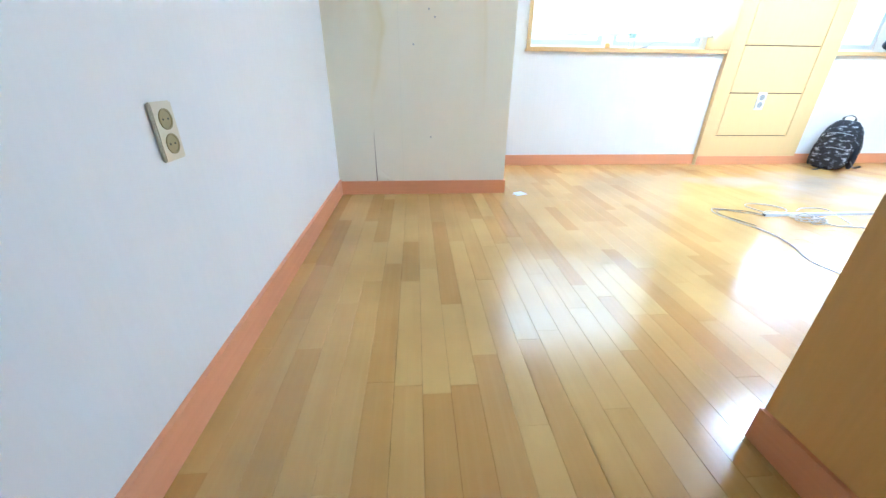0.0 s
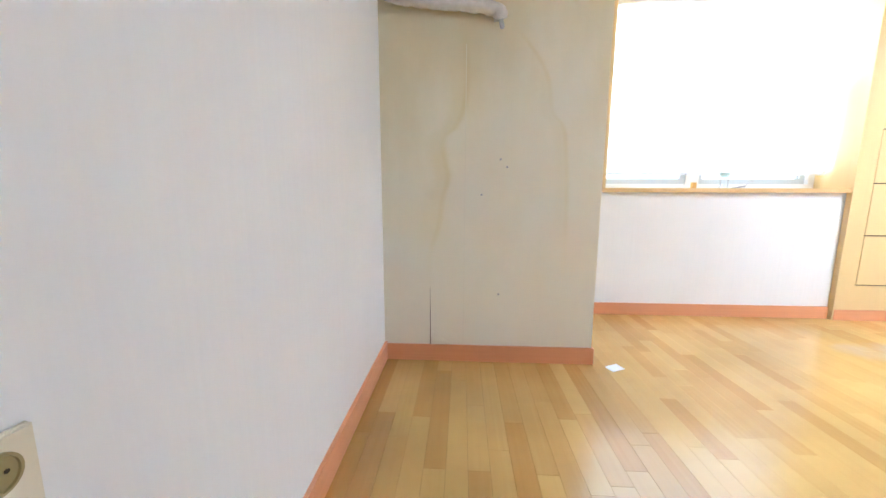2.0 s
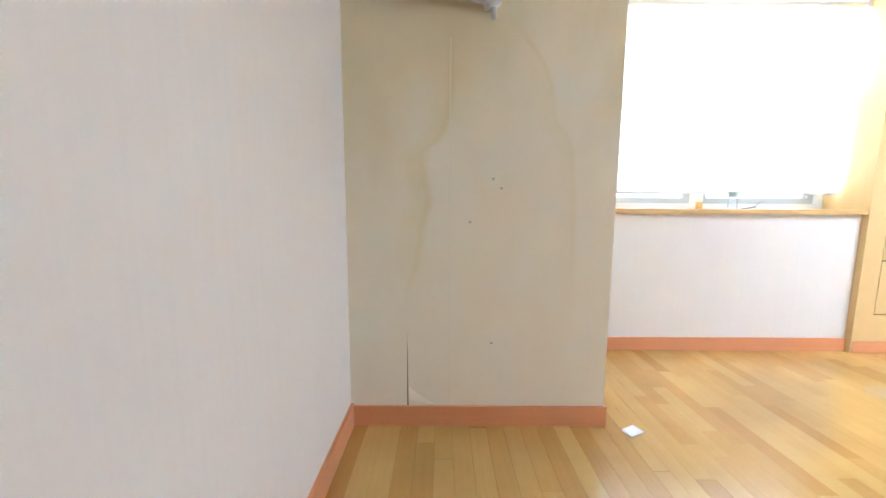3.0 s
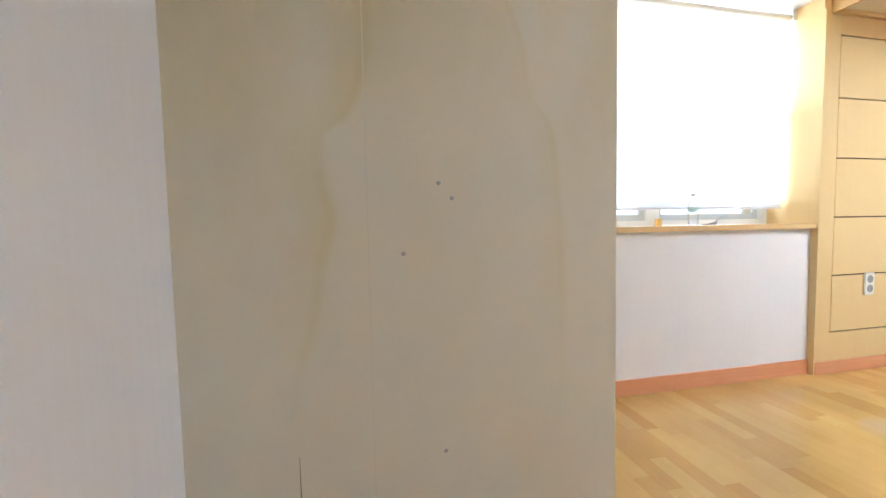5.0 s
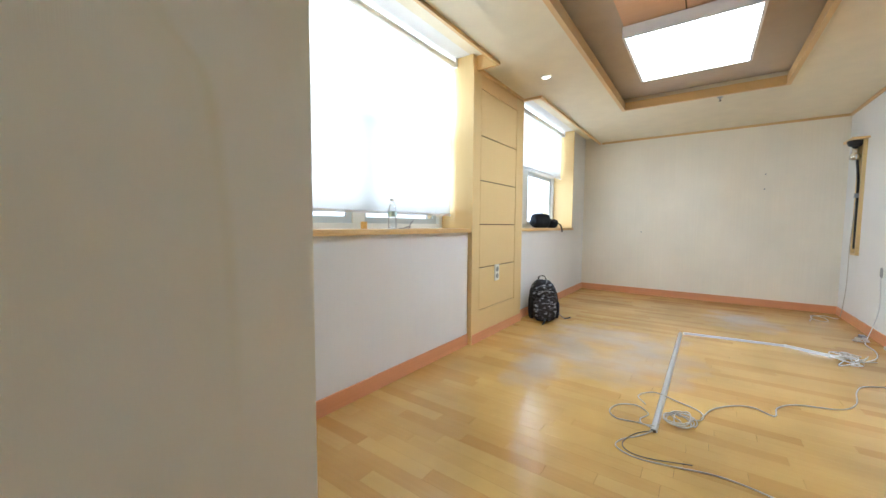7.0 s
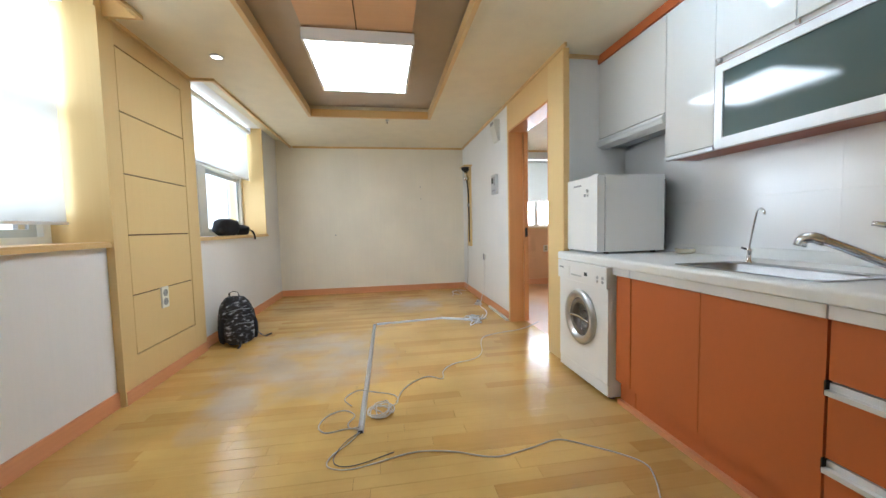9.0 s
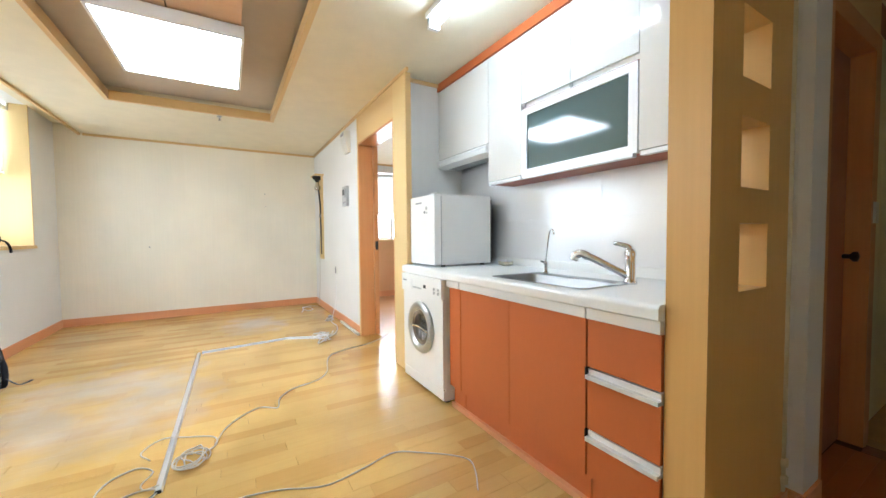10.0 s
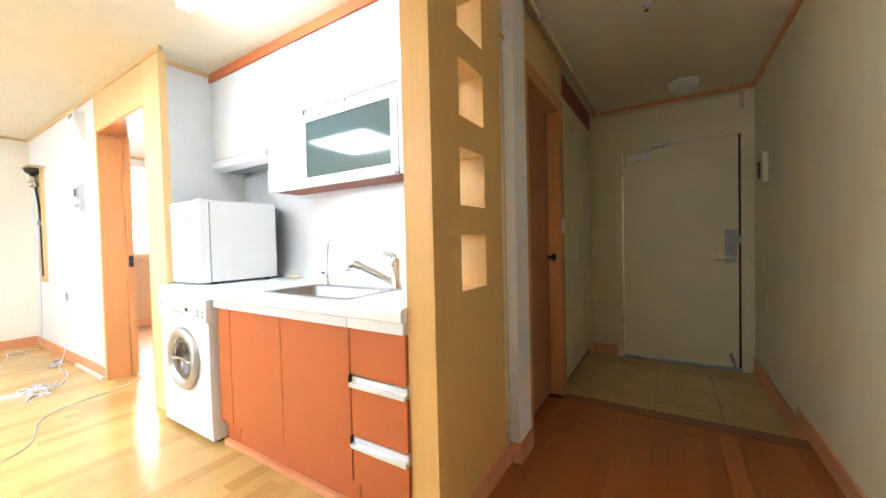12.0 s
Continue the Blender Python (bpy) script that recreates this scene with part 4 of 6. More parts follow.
slab("batten", 2.05, 2.86, -3.0, -2.90, 2.435, CEIL, WHITE, kt, 0.006)
piped("tube", [(2.08, -2.95, 2.41), (2.83, -2.95, 2.41)], 0.028, TUBE, kt, "glowing fluorescent tube", 14, 0)
for xc in (2.065, 2.845):
    slab("socket", xc - 0.015, xc + 0.015, -2.985, -2.915, 2.375, 2.4345, WHITE, kt, 0.006)
for x, y in ((4.08, -0.46),):
    sp = thing("downlight", (x, y, CEIL), "small round recessed downlight, switched on", "downlight")
    turned("ring", [(0.05, 0.0), (0.05, -0.006), (0.036, -0.008), (0.036, -0.001)], (x, y, CEIL), "z", WHITE, sp)
    turned("lens", [(0.0, -0.004), (0.0355, -0.004), (0.0355, -0.001), (0.0, -0.001)], (x, y, CEIL), "z", SPOT, sp, "glowing lens")

# ---- kitchen ----
CT, CF = 0.893, -3.042      # worktop height and front edge
DF = -3.068                # fronts of the base units


def base_unit(x0, x1, label):
    u = thing("base_cabinet", ((x0 + x1) / 2, -3.4, 0), label, "kitchen cabinet", "kitchen base units")
    f = bmesh.new()
    for b in ((x0 + 0.001, x0 + 0.018, KBACK + 0.002, DF - 0.02, 0.142, 0.792), (x1 - 0.018, x1 - 0.001, KBACK + 0.002, DF - 0.02, 0.142, 0.792), (x0 + 0.018, x1 - 0.018, KBACK + 0.002, DF - 0.02, 0.142, 0.16)):
        box(f, *b)
    part("carcass", f, WHITE, u)
    slab("plinth", x0 + 0.0005, x1 - 0.0005, DF - 0.055, DF - 0.038, 0.0, 0.1415, TERRA, u, 0.001)
    return u


bu = base_unit(1.537, 1.828, "terracotta laminate drawer unit with silver handle rails")
for k, (z0, z1) in enumerate(((0.598, 0.789), (0.345, 0.593), (0.148, 0.341))):
    d = slab("drawer_front", 1.539, 1.825, DF - 0.019, DF, z0, z1 - (0.044 if k else 0), TERRA, bu, 0.0015)
    if k:
        h = bmesh.new()
        box(h, 1.539, 1.825, DF - 0.004, DF + 0.016, z1 - 0.042, z1 - 0.026)
        box(h, 1.539, 1.825, DF - 0.019, DF - 0.0045, z1 - 0.042, z1 - 0.004)
        part("handle_rail", h, ALU, d, "pale aluminium handle rail", 0.003)
        slab("end_cap", 1.8255, 1.8295, DF - 0.015, DF + 0.012, z1 - 0.044, z1 + 0.004, DARK, d, 0.001, "black end cap")
for x0, x1 in ((1.832, 2.298), (2.298, 2.748)):
    bu = base_unit(x0, x1, "terracotta laminate base cabinet with a plain closed door")
    slab("door", x0 + 0.002, x1 - 0.002, DF - 0.019, DF, 0.148, 0.789, TERRA, bu, 0.0015)
bu = base_unit(2.754, 2.885, "narrow terracotta laminate filler cabinet beside the washer")
slab("door", 2.758, 2.883, DF - 0.019, DF - 0.003, 0.148, 0.789, TERRA, bu, 0.0015)

rail = thing("handle_profile", (2.2, DF, 0.792), "white grip profile running under the worktop", "trim")
for x0, x1 in ((1.537, 1.825), (1.831, 2.745), (2.752, 2.90)):
    slab("profile", x0, x1, DF - 0.03, DF + 0.012, 0.793, 0.836, ALU, rail, 0.004)
setting("kitchen_plinth_strip", [(1.54, 2.885, DF - 0.0375, DF - 0.016, 0.0, 0.03)], SKIRT_X, "thin orange strip along the kitchen plinth", "trim", 0.003)

# worktop with the sink cut-out
SX0, SX1, SY0, SY1 = 1.905, 2.49, -3.425, -3.13
wt = thing("worktop", (2.5, -3.4, 0.838), "white speckled worktop with a raised back edge", "worktop")
bm = bmesh.new()
for b in ((PX1 + 0.001, SX0, KBACK + 0.001, CF - 0.0275, 0.838, CT), (SX1, 3.566, KBACK + 0.001, CF - 0.0275, 0.838, CT), (3.566, KLEFT - 0.001, KBACK + 0.001, SOUTH - 0.0125, 0.838, CT), (SX0, SX1, SY1, CF - 0.0275, 0.838, CT), (SX0, SX1, KBACK + 0.001, SY0, 0.838, CT)):
    box(bm, *b)
bmesh.ops.remove_doubles(bm, verts=bm.verts, dist=0.0004)
part("slab", bm, COUNTER, wt)
bm = bmesh.new()
rim = [(CF - 0.0272, 0.8385), (CF - 0.006, 0.8385), (CF - 0.001, 0.8425)] + [(CF - 0.018 + 0.018 * math.cos(radians(a)), CT - 0.018 + 0.0178 * math.sin(radians(a))) for a in (0, 18, 36, 54, 72, 90)] + [(CF - 0.0272, CT - 0.0002)]
ends = [[bm.verts.new((x, y, z)) for y, z in rim] for x in (PX1 + 0.001, 3.566)]
for i in range(len(rim)):
    k = (i + 1) % len(rim)
    bm.faces.new((ends[0][i], ends[0][k], ends[1][k], ends[1][i]))
bm.faces.new(ends[0])
bm.faces.new(ends[1][::-1])
bmesh.ops.recalc_face_normals(bm, faces=bm.faces)
part("rounded_edge", bm, COUNTER, wt)
slab("upstand", PX1 + 0.001, KLEFT - 0.001, KBACK + 0.001, KBACK + 0.02, CT + 0.0005, CT + 0.055, COUNTER, wt, 0.005)

# sink
sk = thing("sink", (2.18, -3.268, 0.7), "rectangular stainless steel sink set into the worktop", "sink")
bm = bmesh.new()


def rrect(x0, x1, y0, y1, r, z, n=5):
    out = []
    for cx, cy, a0 in ((x1 - r, y1 - r, 0), (x0 + r, y1 - r, 90), (x0 + r, y0 + r, 180), (x1 - r, y0 + r, 270)):
        for k in range(n + 1):
            a = radians(a0 + 90 * k / n)
            out.append(bm.verts.new((cx + r * math.cos(a), cy + r * math.sin(a), z)))
    return out


loops = [rrect(SX0 - 0.022, SX1 + 0.022, SY0 - 0.06, SY1 + 0.018, 0.03, CT + 0.001), rrect(SX0 - 0.02, SX1 + 0.02, SY0 - 0.058, SY1 + 0.016, 0.03, CT + 0.0035), rrect(SX0 + 0.008, SX1 - 0.008, SY0 + 0.008, SY1 - 0.008, 0.05, CT + 0.002),
         rrect(SX0 + 0.012, SX1 - 0.012, SY0 + 0.012, SY1 - 0.012, 0.05, CT - 0.006), rrect(SX0 + 0.022, SX1 - 0.022, SY0 + 0.022, SY1 - 0.022, 0.05, CT - 0.16), rrect(SX0 + 0.05, SX1 - 0.05, SY0 + 0.05, SY1 - 0.05, 0.03, CT - 0.175)]
for a, b in zip(loops, loops[1:]):
    for i in range(len(a)):
        bm.faces.new((a[i], a[(i + 1) % len(a)], b[(i + 1) % len(b)], b[i]))
bm.faces.new(loops[-1])
part("basin", bm, STEEL, sk, smooth=True)
turned("drain", [(0.0, 0.004), (0.04, 0.004), (0.055, 0.001), (0.055, -0.004)], (2.18, -3.268, CT - 0.174), "z", CHROME, sk, "chrome drain")

# mixer tap
tp = thing("mixer_tap", (1.93, -3.450, CT), "chrome single-lever kitchen tap with a pull-out spray head", "tap")
turned("base", [(0.030, 0.0), (0.030, 0.012), (0.025, 0.018), (0.0235, 0.12), (0.026, 0.13), (0.026, 0.15), (0.018, 0.163), (0.0, 0.166)], (1.93, -3.450, CT + 0.001), "z", CHROME, tp)
bm = bmesh.new()
pts = [(1.93, -3.445, CT + 0.035), (1.975, -3.418, CT + 0.062), (2.03, -3.388, CT + 0.095), (2.085, -3.358, CT + 0.125), (2.105, -3.348, CT + 0.132)]
tube(bm, smooth_line(pts, 5), 0.0175, 14)
part("spout", bm, CHROME, tp, smooth=True)
bm = bmesh.new()
tube(bm, smooth_line([(2.085, -3.358, CT + 0.124), (2.115, -3.343, CT + 0.138), (2.14, -3.330, CT + 0.130), (2.148, -3.325, CT + 0.105)], 5), 0.0215, 14)
part("spray_head", bm, CHROME, tp, "rounded chrome spray head", smooth=True)
bm = bmesh.new()
tube(bm, smooth_line([(1.93, -3.450, CT + 0.163), (1.945, -3.440, CT + 0.178), (1.99, -3.415, CT + 0.190)], 4), [0.016, 0.016, 0.015, 0.014, 0.013, 0.012, 0.011, 0.010, 0.009], 10)
part("lever", bm, CHROME, tp, smooth=True)
tp.location.x -= 0.04
# slender drinking water tap
t2 = thing("filter_tap", (2.43, -3.470, CT), "slender chrome drinking-water tap with a bent neck", "tap")
turned("base", [(0.022, 0.0), (0.022, 0.006), (0.012, 0.012), (0.011, 0.055), (0.015, 0.06), (0.011, 0.07), (0.0, 0.072)], (2.43, -3.470, CT + 0.001), "z", CHROME, t2)
piped("neck", [(2.43, -3.470, CT + 0.06), (2.426, -3.468, CT + 0.10), (2.397, -3.453, CT + 0.19), (2.376, -3.442, CT + 0.245), (2.355, -3.432, CT + 0.262), (2.33, -3.420, CT + 0.256), (2.316, -3.413, CT + 0.236)], 0.0047, CHROME, t2, "", 10)
piped("lever", [(2.43, -3.470, CT + 0.065), (2.455, -3.450, CT + 0.075)], 0.005, DARK, t2, "black lever", 8, 0)

# small fridge on the worktop
fr = thing("small_fridge", (3.44, -3.4, CT), "small white fridge standing on the worktop, closed", "fridge")
FX0, FX1, FB, FF, FT = 3.175, 3.728, -3.64, -3.127, 1.433
slab("body", FX0 + 0.004, FX1 - 0.004, FB, FF - 0.065, CT + 0.014, FT - 0.012, WHITE, fr, 0.006)
slab("top_cover", FX0, FX1, FB, FF - 0.06, FT - 0.012, FT, WHITE, fr, 0.005)
slab("gasket", FX0 + 0.008, FX1 - 0.008, FF - 0.065, FF - 0.055, CT + 0.02, FT - 0.016, GREY, fr, 0)
d = slab("door", FX0, FX1, FF - 0.055, FF, CT + 0.016, FT - 0.006, WHITE, fr, 0.010, "white enamelled door")
slab("badge", FX0 + 0.20, FX0 + 0.30, FF, FF + 0.002, FT - 0.062, FT - 0.050, GREY, d, 0.0005, "small grey badge")
slab("back_panel", FX0 + 0.02, FX1 - 0.02, FB - 0.02, FB - 0.0005, CT + 0.02, FT - 0.03, DARK, fr, 0.004, "black back with the cooling coil")
turned("magnet", [(0.013, 0.0), (0.013, 0.005), (0.0, 0.006)], (FX0 + 0.12, FF, FT - 0.10), "y", SILVER, d, "", 14)
turned("magnet", [(0.010, 0.0), (0.010, 0.005), (0.0, 0.006)], (FX0 + 0.15, FF, FT - 0.13), "y", GREY, d, "", 14)
turned("magnet", [(0.008, 0.0), (0.008, 0.005), (0.0, 0.006)], (FX0 + 0.115, FF, FT - 0.135), "y", SILVER, d, "", 14)
slab("hinge", FX0 + 0.01, FX0 + 0.10, FF - 0.075, FF - 0.02, FT + 0.0005, FT + 0.008, WHITEPLASTIC, fr, 0.003)
for x in (FX0 + 0.05, FX1 - 0.05):
    for y in (FB + 0.05, FF - 0.1):
        turned("foot", [(0.018, 0.0), (0.018, 0.0138), (0.0, 0.0138)], (x, y, CT + 0.0005), "z", DARK, fr, "", 12)
# soap dish beside the fridge
dish = thing("soap_dish", (3.02, -3.66, CT), "small cream plastic soap dish on the worktop", "soap dish")
bm = bmesh.new()
lathe(bm, [(0.03, 0.0), (0.05, 0.006), (0.056, 0.028), (0.052, 0.032), (0.045, 0.014), (0.0, 0.012)], (0, 0, 0), "z", 24)
bmesh.ops.scale(bm, vec=(1.3, 0.8, 1), verts=bm.verts)
bmesh.ops.translate(bm, vec=(3.02, -3.66, CT + 0.0005), verts=bm.verts)
part("bowl", bm, IVORY, dish, smooth=True)
slab("soap", 2.98, 3.06, -3.685, -3.64, CT + 0.014, CT + 0.04, PAPERWHITE, dish, 0.010, "white bar of soap")


# washing machine
wm = thing("washing_machine", (3.17, -3.35, 0), "white front-loading washing machine under the worktop", "washing machine")
WX0, WX1, WF, WT = 2.91, 3.52, -3.035, 0.836
slab("body", WX0, WX1, -3.62, WF - 0.02, 0.026, WT, WHITE, wm, 0.006)
slab("front_panel", WX0 + 0.001, WX1 - 0.001, WF - 0.0195, WF, 0.105, 0.70, WHITE, wm, 0.008)
slab("kick_panel", WX0 + 0.001, WX1 - 0.001, WF - 0.0195, WF - 0.003, 0.030, 0.100, WHITE, wm, 0.004)
cp = slab("control_panel", WX0 - 0.002, WX1 + 0.002, WF - 0.0195, WF + 0.014, 0.705, WT, WHITE, wm, 0.010, "white control panel with buttons")
slab("display", 3.12, 3.156, WF + 0.0142, WF + 0.0155, 0.755, 0.778, DARK, cp, 0.0005, "small dark display")
slab("detergent_drawer", 3.345, 3.508, WF + 0.0142, WF + 0.019, 0.725, 0.80, WHITE, cp, 0.004)
slab("badge", 3.425, 3.485, WF + 0.0195, WF + 0.0205, 0.782, 0.792, GREY, cp, 0.0003)
for k in range(5):
    slab("button", 3.19 + 0.028 * k, 3.207 + 0.028 * k, WF + 0.0142, WF + 0.018, 0.742, 0.752, SILVER, cp, 0.0015)
for x, z in ((2.945, 0.765), (3.0, 0.765), (3.0, 0.74), (2.945, 0.74)):
    turned("button", [(0.010, 0.0), (0.010, 0.005), (0.0, 0.006)], (x, WF + 0.0142, z), "y", SILVER, cp, "", 14)
C = (3.215, WF, 0.465)
dr = turned("door", [(0.185, 0.0), (0.188, 0.012), (0.176, 0.028), (0.150, 0.032), (0.135, 0.022), (0.133, 0.006)], C, "y", RINGSTEEL, wm, "silver porthole ring", 48)
turned("glass", [(0.133, 0.008), (0.120, 0.016), (0.085, 0.004), (0.04, -0.008), (0.0, -0.011)], C, "y", DRUM, dr, "dark curved glass", 40)
piped("grip", [(3.095, WF + 0.020, 0.455), (3.215, WF + 0.026, 0.470), (3.335, WF + 0.022, 0.455)], 0.008, CHROME, dr, "chrome bar across the glass", 8)
slab("catch", 3.035, 3.055, WF + 0.026, WF + 0.034, 0.43, 0.50, SILVER, dr, 0.003)
for x in (WX0 + 0.05, WX1 - 0.05):
    for y in (-3.57, WF - 0.06):
        turned("foot", [(0.022, 0.0), (0.022, 0.012), (0.012, 0.014), (0.012, 0.0258), (0.0, 0.0258)], (x, y, 0.0), "z", DARK, wm, "", 14)

# wall units
UF = -3.495
slab_top = 2.405


def wall_unit(name, x0, x1, z0, z1, label):
    u = thing(name, ((x0 + x1) / 2, UF, z0), label, "wall cabinet", "kitchen wall units")
    slab("carcass", x0 + 0.001, x1 - 0.001, KBACK + 0.013, UF - 0.02, z0, z1, BROWNRED if z0 < 1.6 else WHITE, u, 0.001)
    return u


GX0, GX1 = 1.885, 2.668
u = wall_unit("wall_cabinet", 3.015, KLEFT, 1.795, slab_top, "white gloss wall cabinet above the cooker hood")
slab("door", 3.018, KLEFT - 0.004, UF - 0.019, UF, 1.80, slab_top - 0.003, GLOSSWHITE, u, 0.002)
u = wall_unit("wall_cabinet", GX1, 3.015, 1.495, slab_top, "tall white gloss wall cabinet with a closed door")
slab("door", GX1 + 0.002, 3.012, UF - 0.019, UF, 1.515, slab_top - 0.003, GLOSSWHITE, u, 0.002)
slab("grip_rail", GX1 + 0.002, 3.012, UF - 0.03, UF + 0.004, 1.490, 1.510, ALU, u, 0.003)
u = wall_unit("wall_cabinet", GX0, GX1, 1.944, slab_top, "white gloss wall cabinet with two lift-up doors")
for x0, x1 in ((GX0, 2.278), (2.278, GX1)):
    slab("door", x0 + 0.002, x1 - 0.002, UF - 0.019, UF, 1.968, slab_top - 0.003, GLOSSWHITE, u, 0.002)
slab("hinge_clip", GX1 - 0.03, GX1 - 0.012, UF - 0.015, UF - 0.002, 1.945, 1.965, SILVER, u, 0.001)
slab("hinge_clip", 2.270, 2.286, UF - 0.015, UF - 0.002, 1.945, 1.965, SILVER, u, 0.001)
u = wall_unit("display_cabinet", GX0, GX1, 1.495, 1.943, "wall cabinet with a smoked glass flap in a pale frame")
f = bmesh.new()
for b in ((GX0 + 0.004, GX1 - 0.004, UF - 0.019, UF + 0.002, 1.505, 1.545), (GX0 + 0.004, GX1 - 0.004, UF - 0.019, UF + 0.002, 1.888, 1.930), (GX0 + 0.004, GX0 + 0.05, UF - 0.019, UF + 0.002, 1.545, 1.888), (GX1 - 0.05, GX1 - 0.004, UF - 0.019, UF + 0.002, 1.545, 1.888)):
    box(f, *b)
bmesh.ops.remove_doubles(f, verts=f.verts, dist=0.0003)
fl = part("flap_frame", f, ALU, u, "pale metal flap frame")
slab("glass", GX0 + 0.05, GX1 - 0.05, UF - 0.012, UF - 0.006, 1.545, 1.888, SMOKED, fl, 0, "smoked green glass")
slab("handle", GX0 + 0.02, GX1 - 0.02, UF - 0.02, UF + 0.012, 1.488, 1.503, ALU, fl, 0.003, "pale grip rail")
u = wall_unit("wall_cabinet", PX1 + 0.001, GX0, 1.495, slab_top, "white gloss end wall cabinet")
slab("door", PX1 + 0.004, GX0 - 0.002, UF - 0.019, UF, 1.515, slab_top - 0.003, GLOSSWHITE, u, 0.002)
slab("grip_rail", PX1 + 0.004, GX0 - 0.012, UF - 0.03, UF + 0.004, 1.490, 1.510, ALU, u, 0.003)
setting("cornice_board", [(PX1 + 0.001, KLEFT - 0.001, UF - 0.02, UF + 0.012, slab_top + 0.001, CEIL)], TERRA, "terracotta cornice board over the wall units", "trim", 0.002)
setting("cornice_shadow", [(PX1 + 0.001, KLEFT - 0.001, KBACK + 0.013, UF - 0.0205, slab_top + 0.001, CEIL - 0.001)], BROWNRED, "board above the wall units", "trim")

# cooker hood
hd = thing("cooker_hood", (3.27, UF, 1.70), "slim white pull-out cooker hood under the wall cabinet", "cooker hood")
bm = bmesh.new()
prof = [(UF + 0.012, 1.79), (UF + 0.018, 1.755), (UF + 0.012, 1.735), (UF - 0.05, 1.715), (KBACK + 0.02, 1.745), (KBACK + 0.02, 1.7945), (UF + 0.0, 1.7945)]
va = [bm.verts.new((3.02, y, z)) for y, z in prof]
vb = [bm.verts.new((KLEFT - 0.004, y, z)) for y, z in prof]
for i in range(len(prof)):
    bm.faces.new((va[i], va[(i + 1) % len(prof)], vb[(i + 1) % len(prof)], vb[i]))
bm.faces.new(va)
bm.faces.new(vb[::-1])
part("canopy", bm, WHITE, hd, bevel=0.002)
for x0, x1 in ((3.05, 3.35), (3.37, 3.68)):
    slab("filter", x0, x1, KBACK + 0.08, UF - 0.07, 1.716, 1.7195, GREY, hd, 0.001, "grey metal filter")
slab("front_lip", 3.02, KLEFT - 0.004, UF + 0.0125, UF + 0.024, 1.765, 1.772, ALU, hd, 0.002)

# backsplash panels
for i, (x0, x1) in enumerate(((1.537, 2.2502), (2.251, 2.9802), (2.981, 3.739))):
    for z0, z1 in ((CT + 0.056, 1.2352), (1.236, 1.70)):
        setting("backsplash_panel", [(x0, x1, KBACK + 0.001, KBACK + 0.012, z0, z1)], BACKSPLASH, "glossy white wall panel behind the sink", "wall panel", 0.0006)

# ---- wall fittings ----


def socket_plate(x, y, z, face, label, w=0.075, h=0.135, mat=IVORY, hole=DULLGOLD, name="wall_socket"):
    """A double socket, one well above the other. face: the way it looks, +x, -y or +y."""
    s = thing(name, (x, y, z), label, "socket", "wall sockets")
    bm = bmesh.new()

    def put(bmx):
        rot = {"+x": 0, "-y": -90, "+y": 90}[face]
        bmesh.ops.transform(bmx, matrix=pose(x, y, z, 0, 0, rot), verts=bmx.verts)
    box(bm, 0.0005, 0.011, -w / 2, w / 2, -h / 2, h / 2)
    bmesh.ops.bevel(bm, geom=bm.edges[:], offset=0.003, segments=2, affect="EDGES")
    put(bm)
    part("plate", bm, mat, s)
    for dz in (-h * 0.21, h * 0.21):
        bm = bmesh.new()
        lathe(bm, [(w * 0.30, 0.0112), (w * 0.30, 0.0135), (w * 0.26, 0.0135), (w * 0.25, 0.0115), (0.0, 0.0115)], (0, 0, dz), "x", 22)
        put(bm)
        well = part("well", bm, hole, s, "shadowed round socket well", smooth=False)
        for dy in (-0.009, 0.009):
            bm = bmesh.new()
            lathe(bm, [(0.0026, 0.0117), (0.0026, 0.0122), (0.0, 0.0122)], (0, dy, dz), "x", 8)
            put(bm)
            part("pin_hole", bm, DARK, well)
    return s


socket_plate(0.0, -2.745, 0.703, "+x", "ivory double wall socket on the white wall", 0.076, 0.128)
socket_plate(3.965, -0.0345, 0.618, "-y", "small white double socket on the maple panel", 0.09, 0.16, WHITEPLASTIC, GREY)
socket_plate(5.92, SOUTH, 0.66, "+y", "white wall socket above the loose cables", 0.12, 0.075, WHITEPLASTIC, GREY)

# intercom and door chime
ic = thing("intercom", (5.33, SOUTH, 1.5), "grey wall intercom with a small dark screen", "intercom")
slab("body", 5.25, 5.43, SOUTH + 0.0005, SOUTH + 0.035, 1.495, 1.735, SILVER, ic, 0.006)
slab("screen", 5.34, 5.415, SOUTH + 0.0355, SOUTH + 0.038, 1.63, 1.70, DARK, ic, 0.001, "dark screen")
slab("speaker", 5.27, 5.32, SOUTH + 0.0355, SOUTH + 0.038, 1.60, 1.71, GREY, ic, 0.001)
for k in range(3):
    slab("button", 5.275 + 0.045 * k, 5.30 + 0.045 * k, SOUTH + 0.0355, SOUTH + 0.039, 1.53, 1.55, GREY, ic, 0.001)
ch = thing("door_chime", (5.33, SOUTH, 2.25), "white plastic wedge-shaped door chime box", "door chime")
bm = bmesh.new()
pr = [(SOUTH + 0.0005, 2.12), (SOUTH + 0.03, 2.12), (SOUTH + 0.075, 2.30), (SOUTH + 0.075, 2.365), (SOUTH + 0.0005, 2.365)]
va = [bm.verts.new((5.15, y, z)) for y, z in pr]
vb = [bm.verts.new((5.33, y, z)) for y, z in pr]
for i in range(len(pr)):
    bm.faces.new((va[i], va[(i + 1) % len(pr)], vb[(i + 1) % len(pr)], vb[i]))
bm.faces.new(va)
bm.faces.new(vb[::-1])
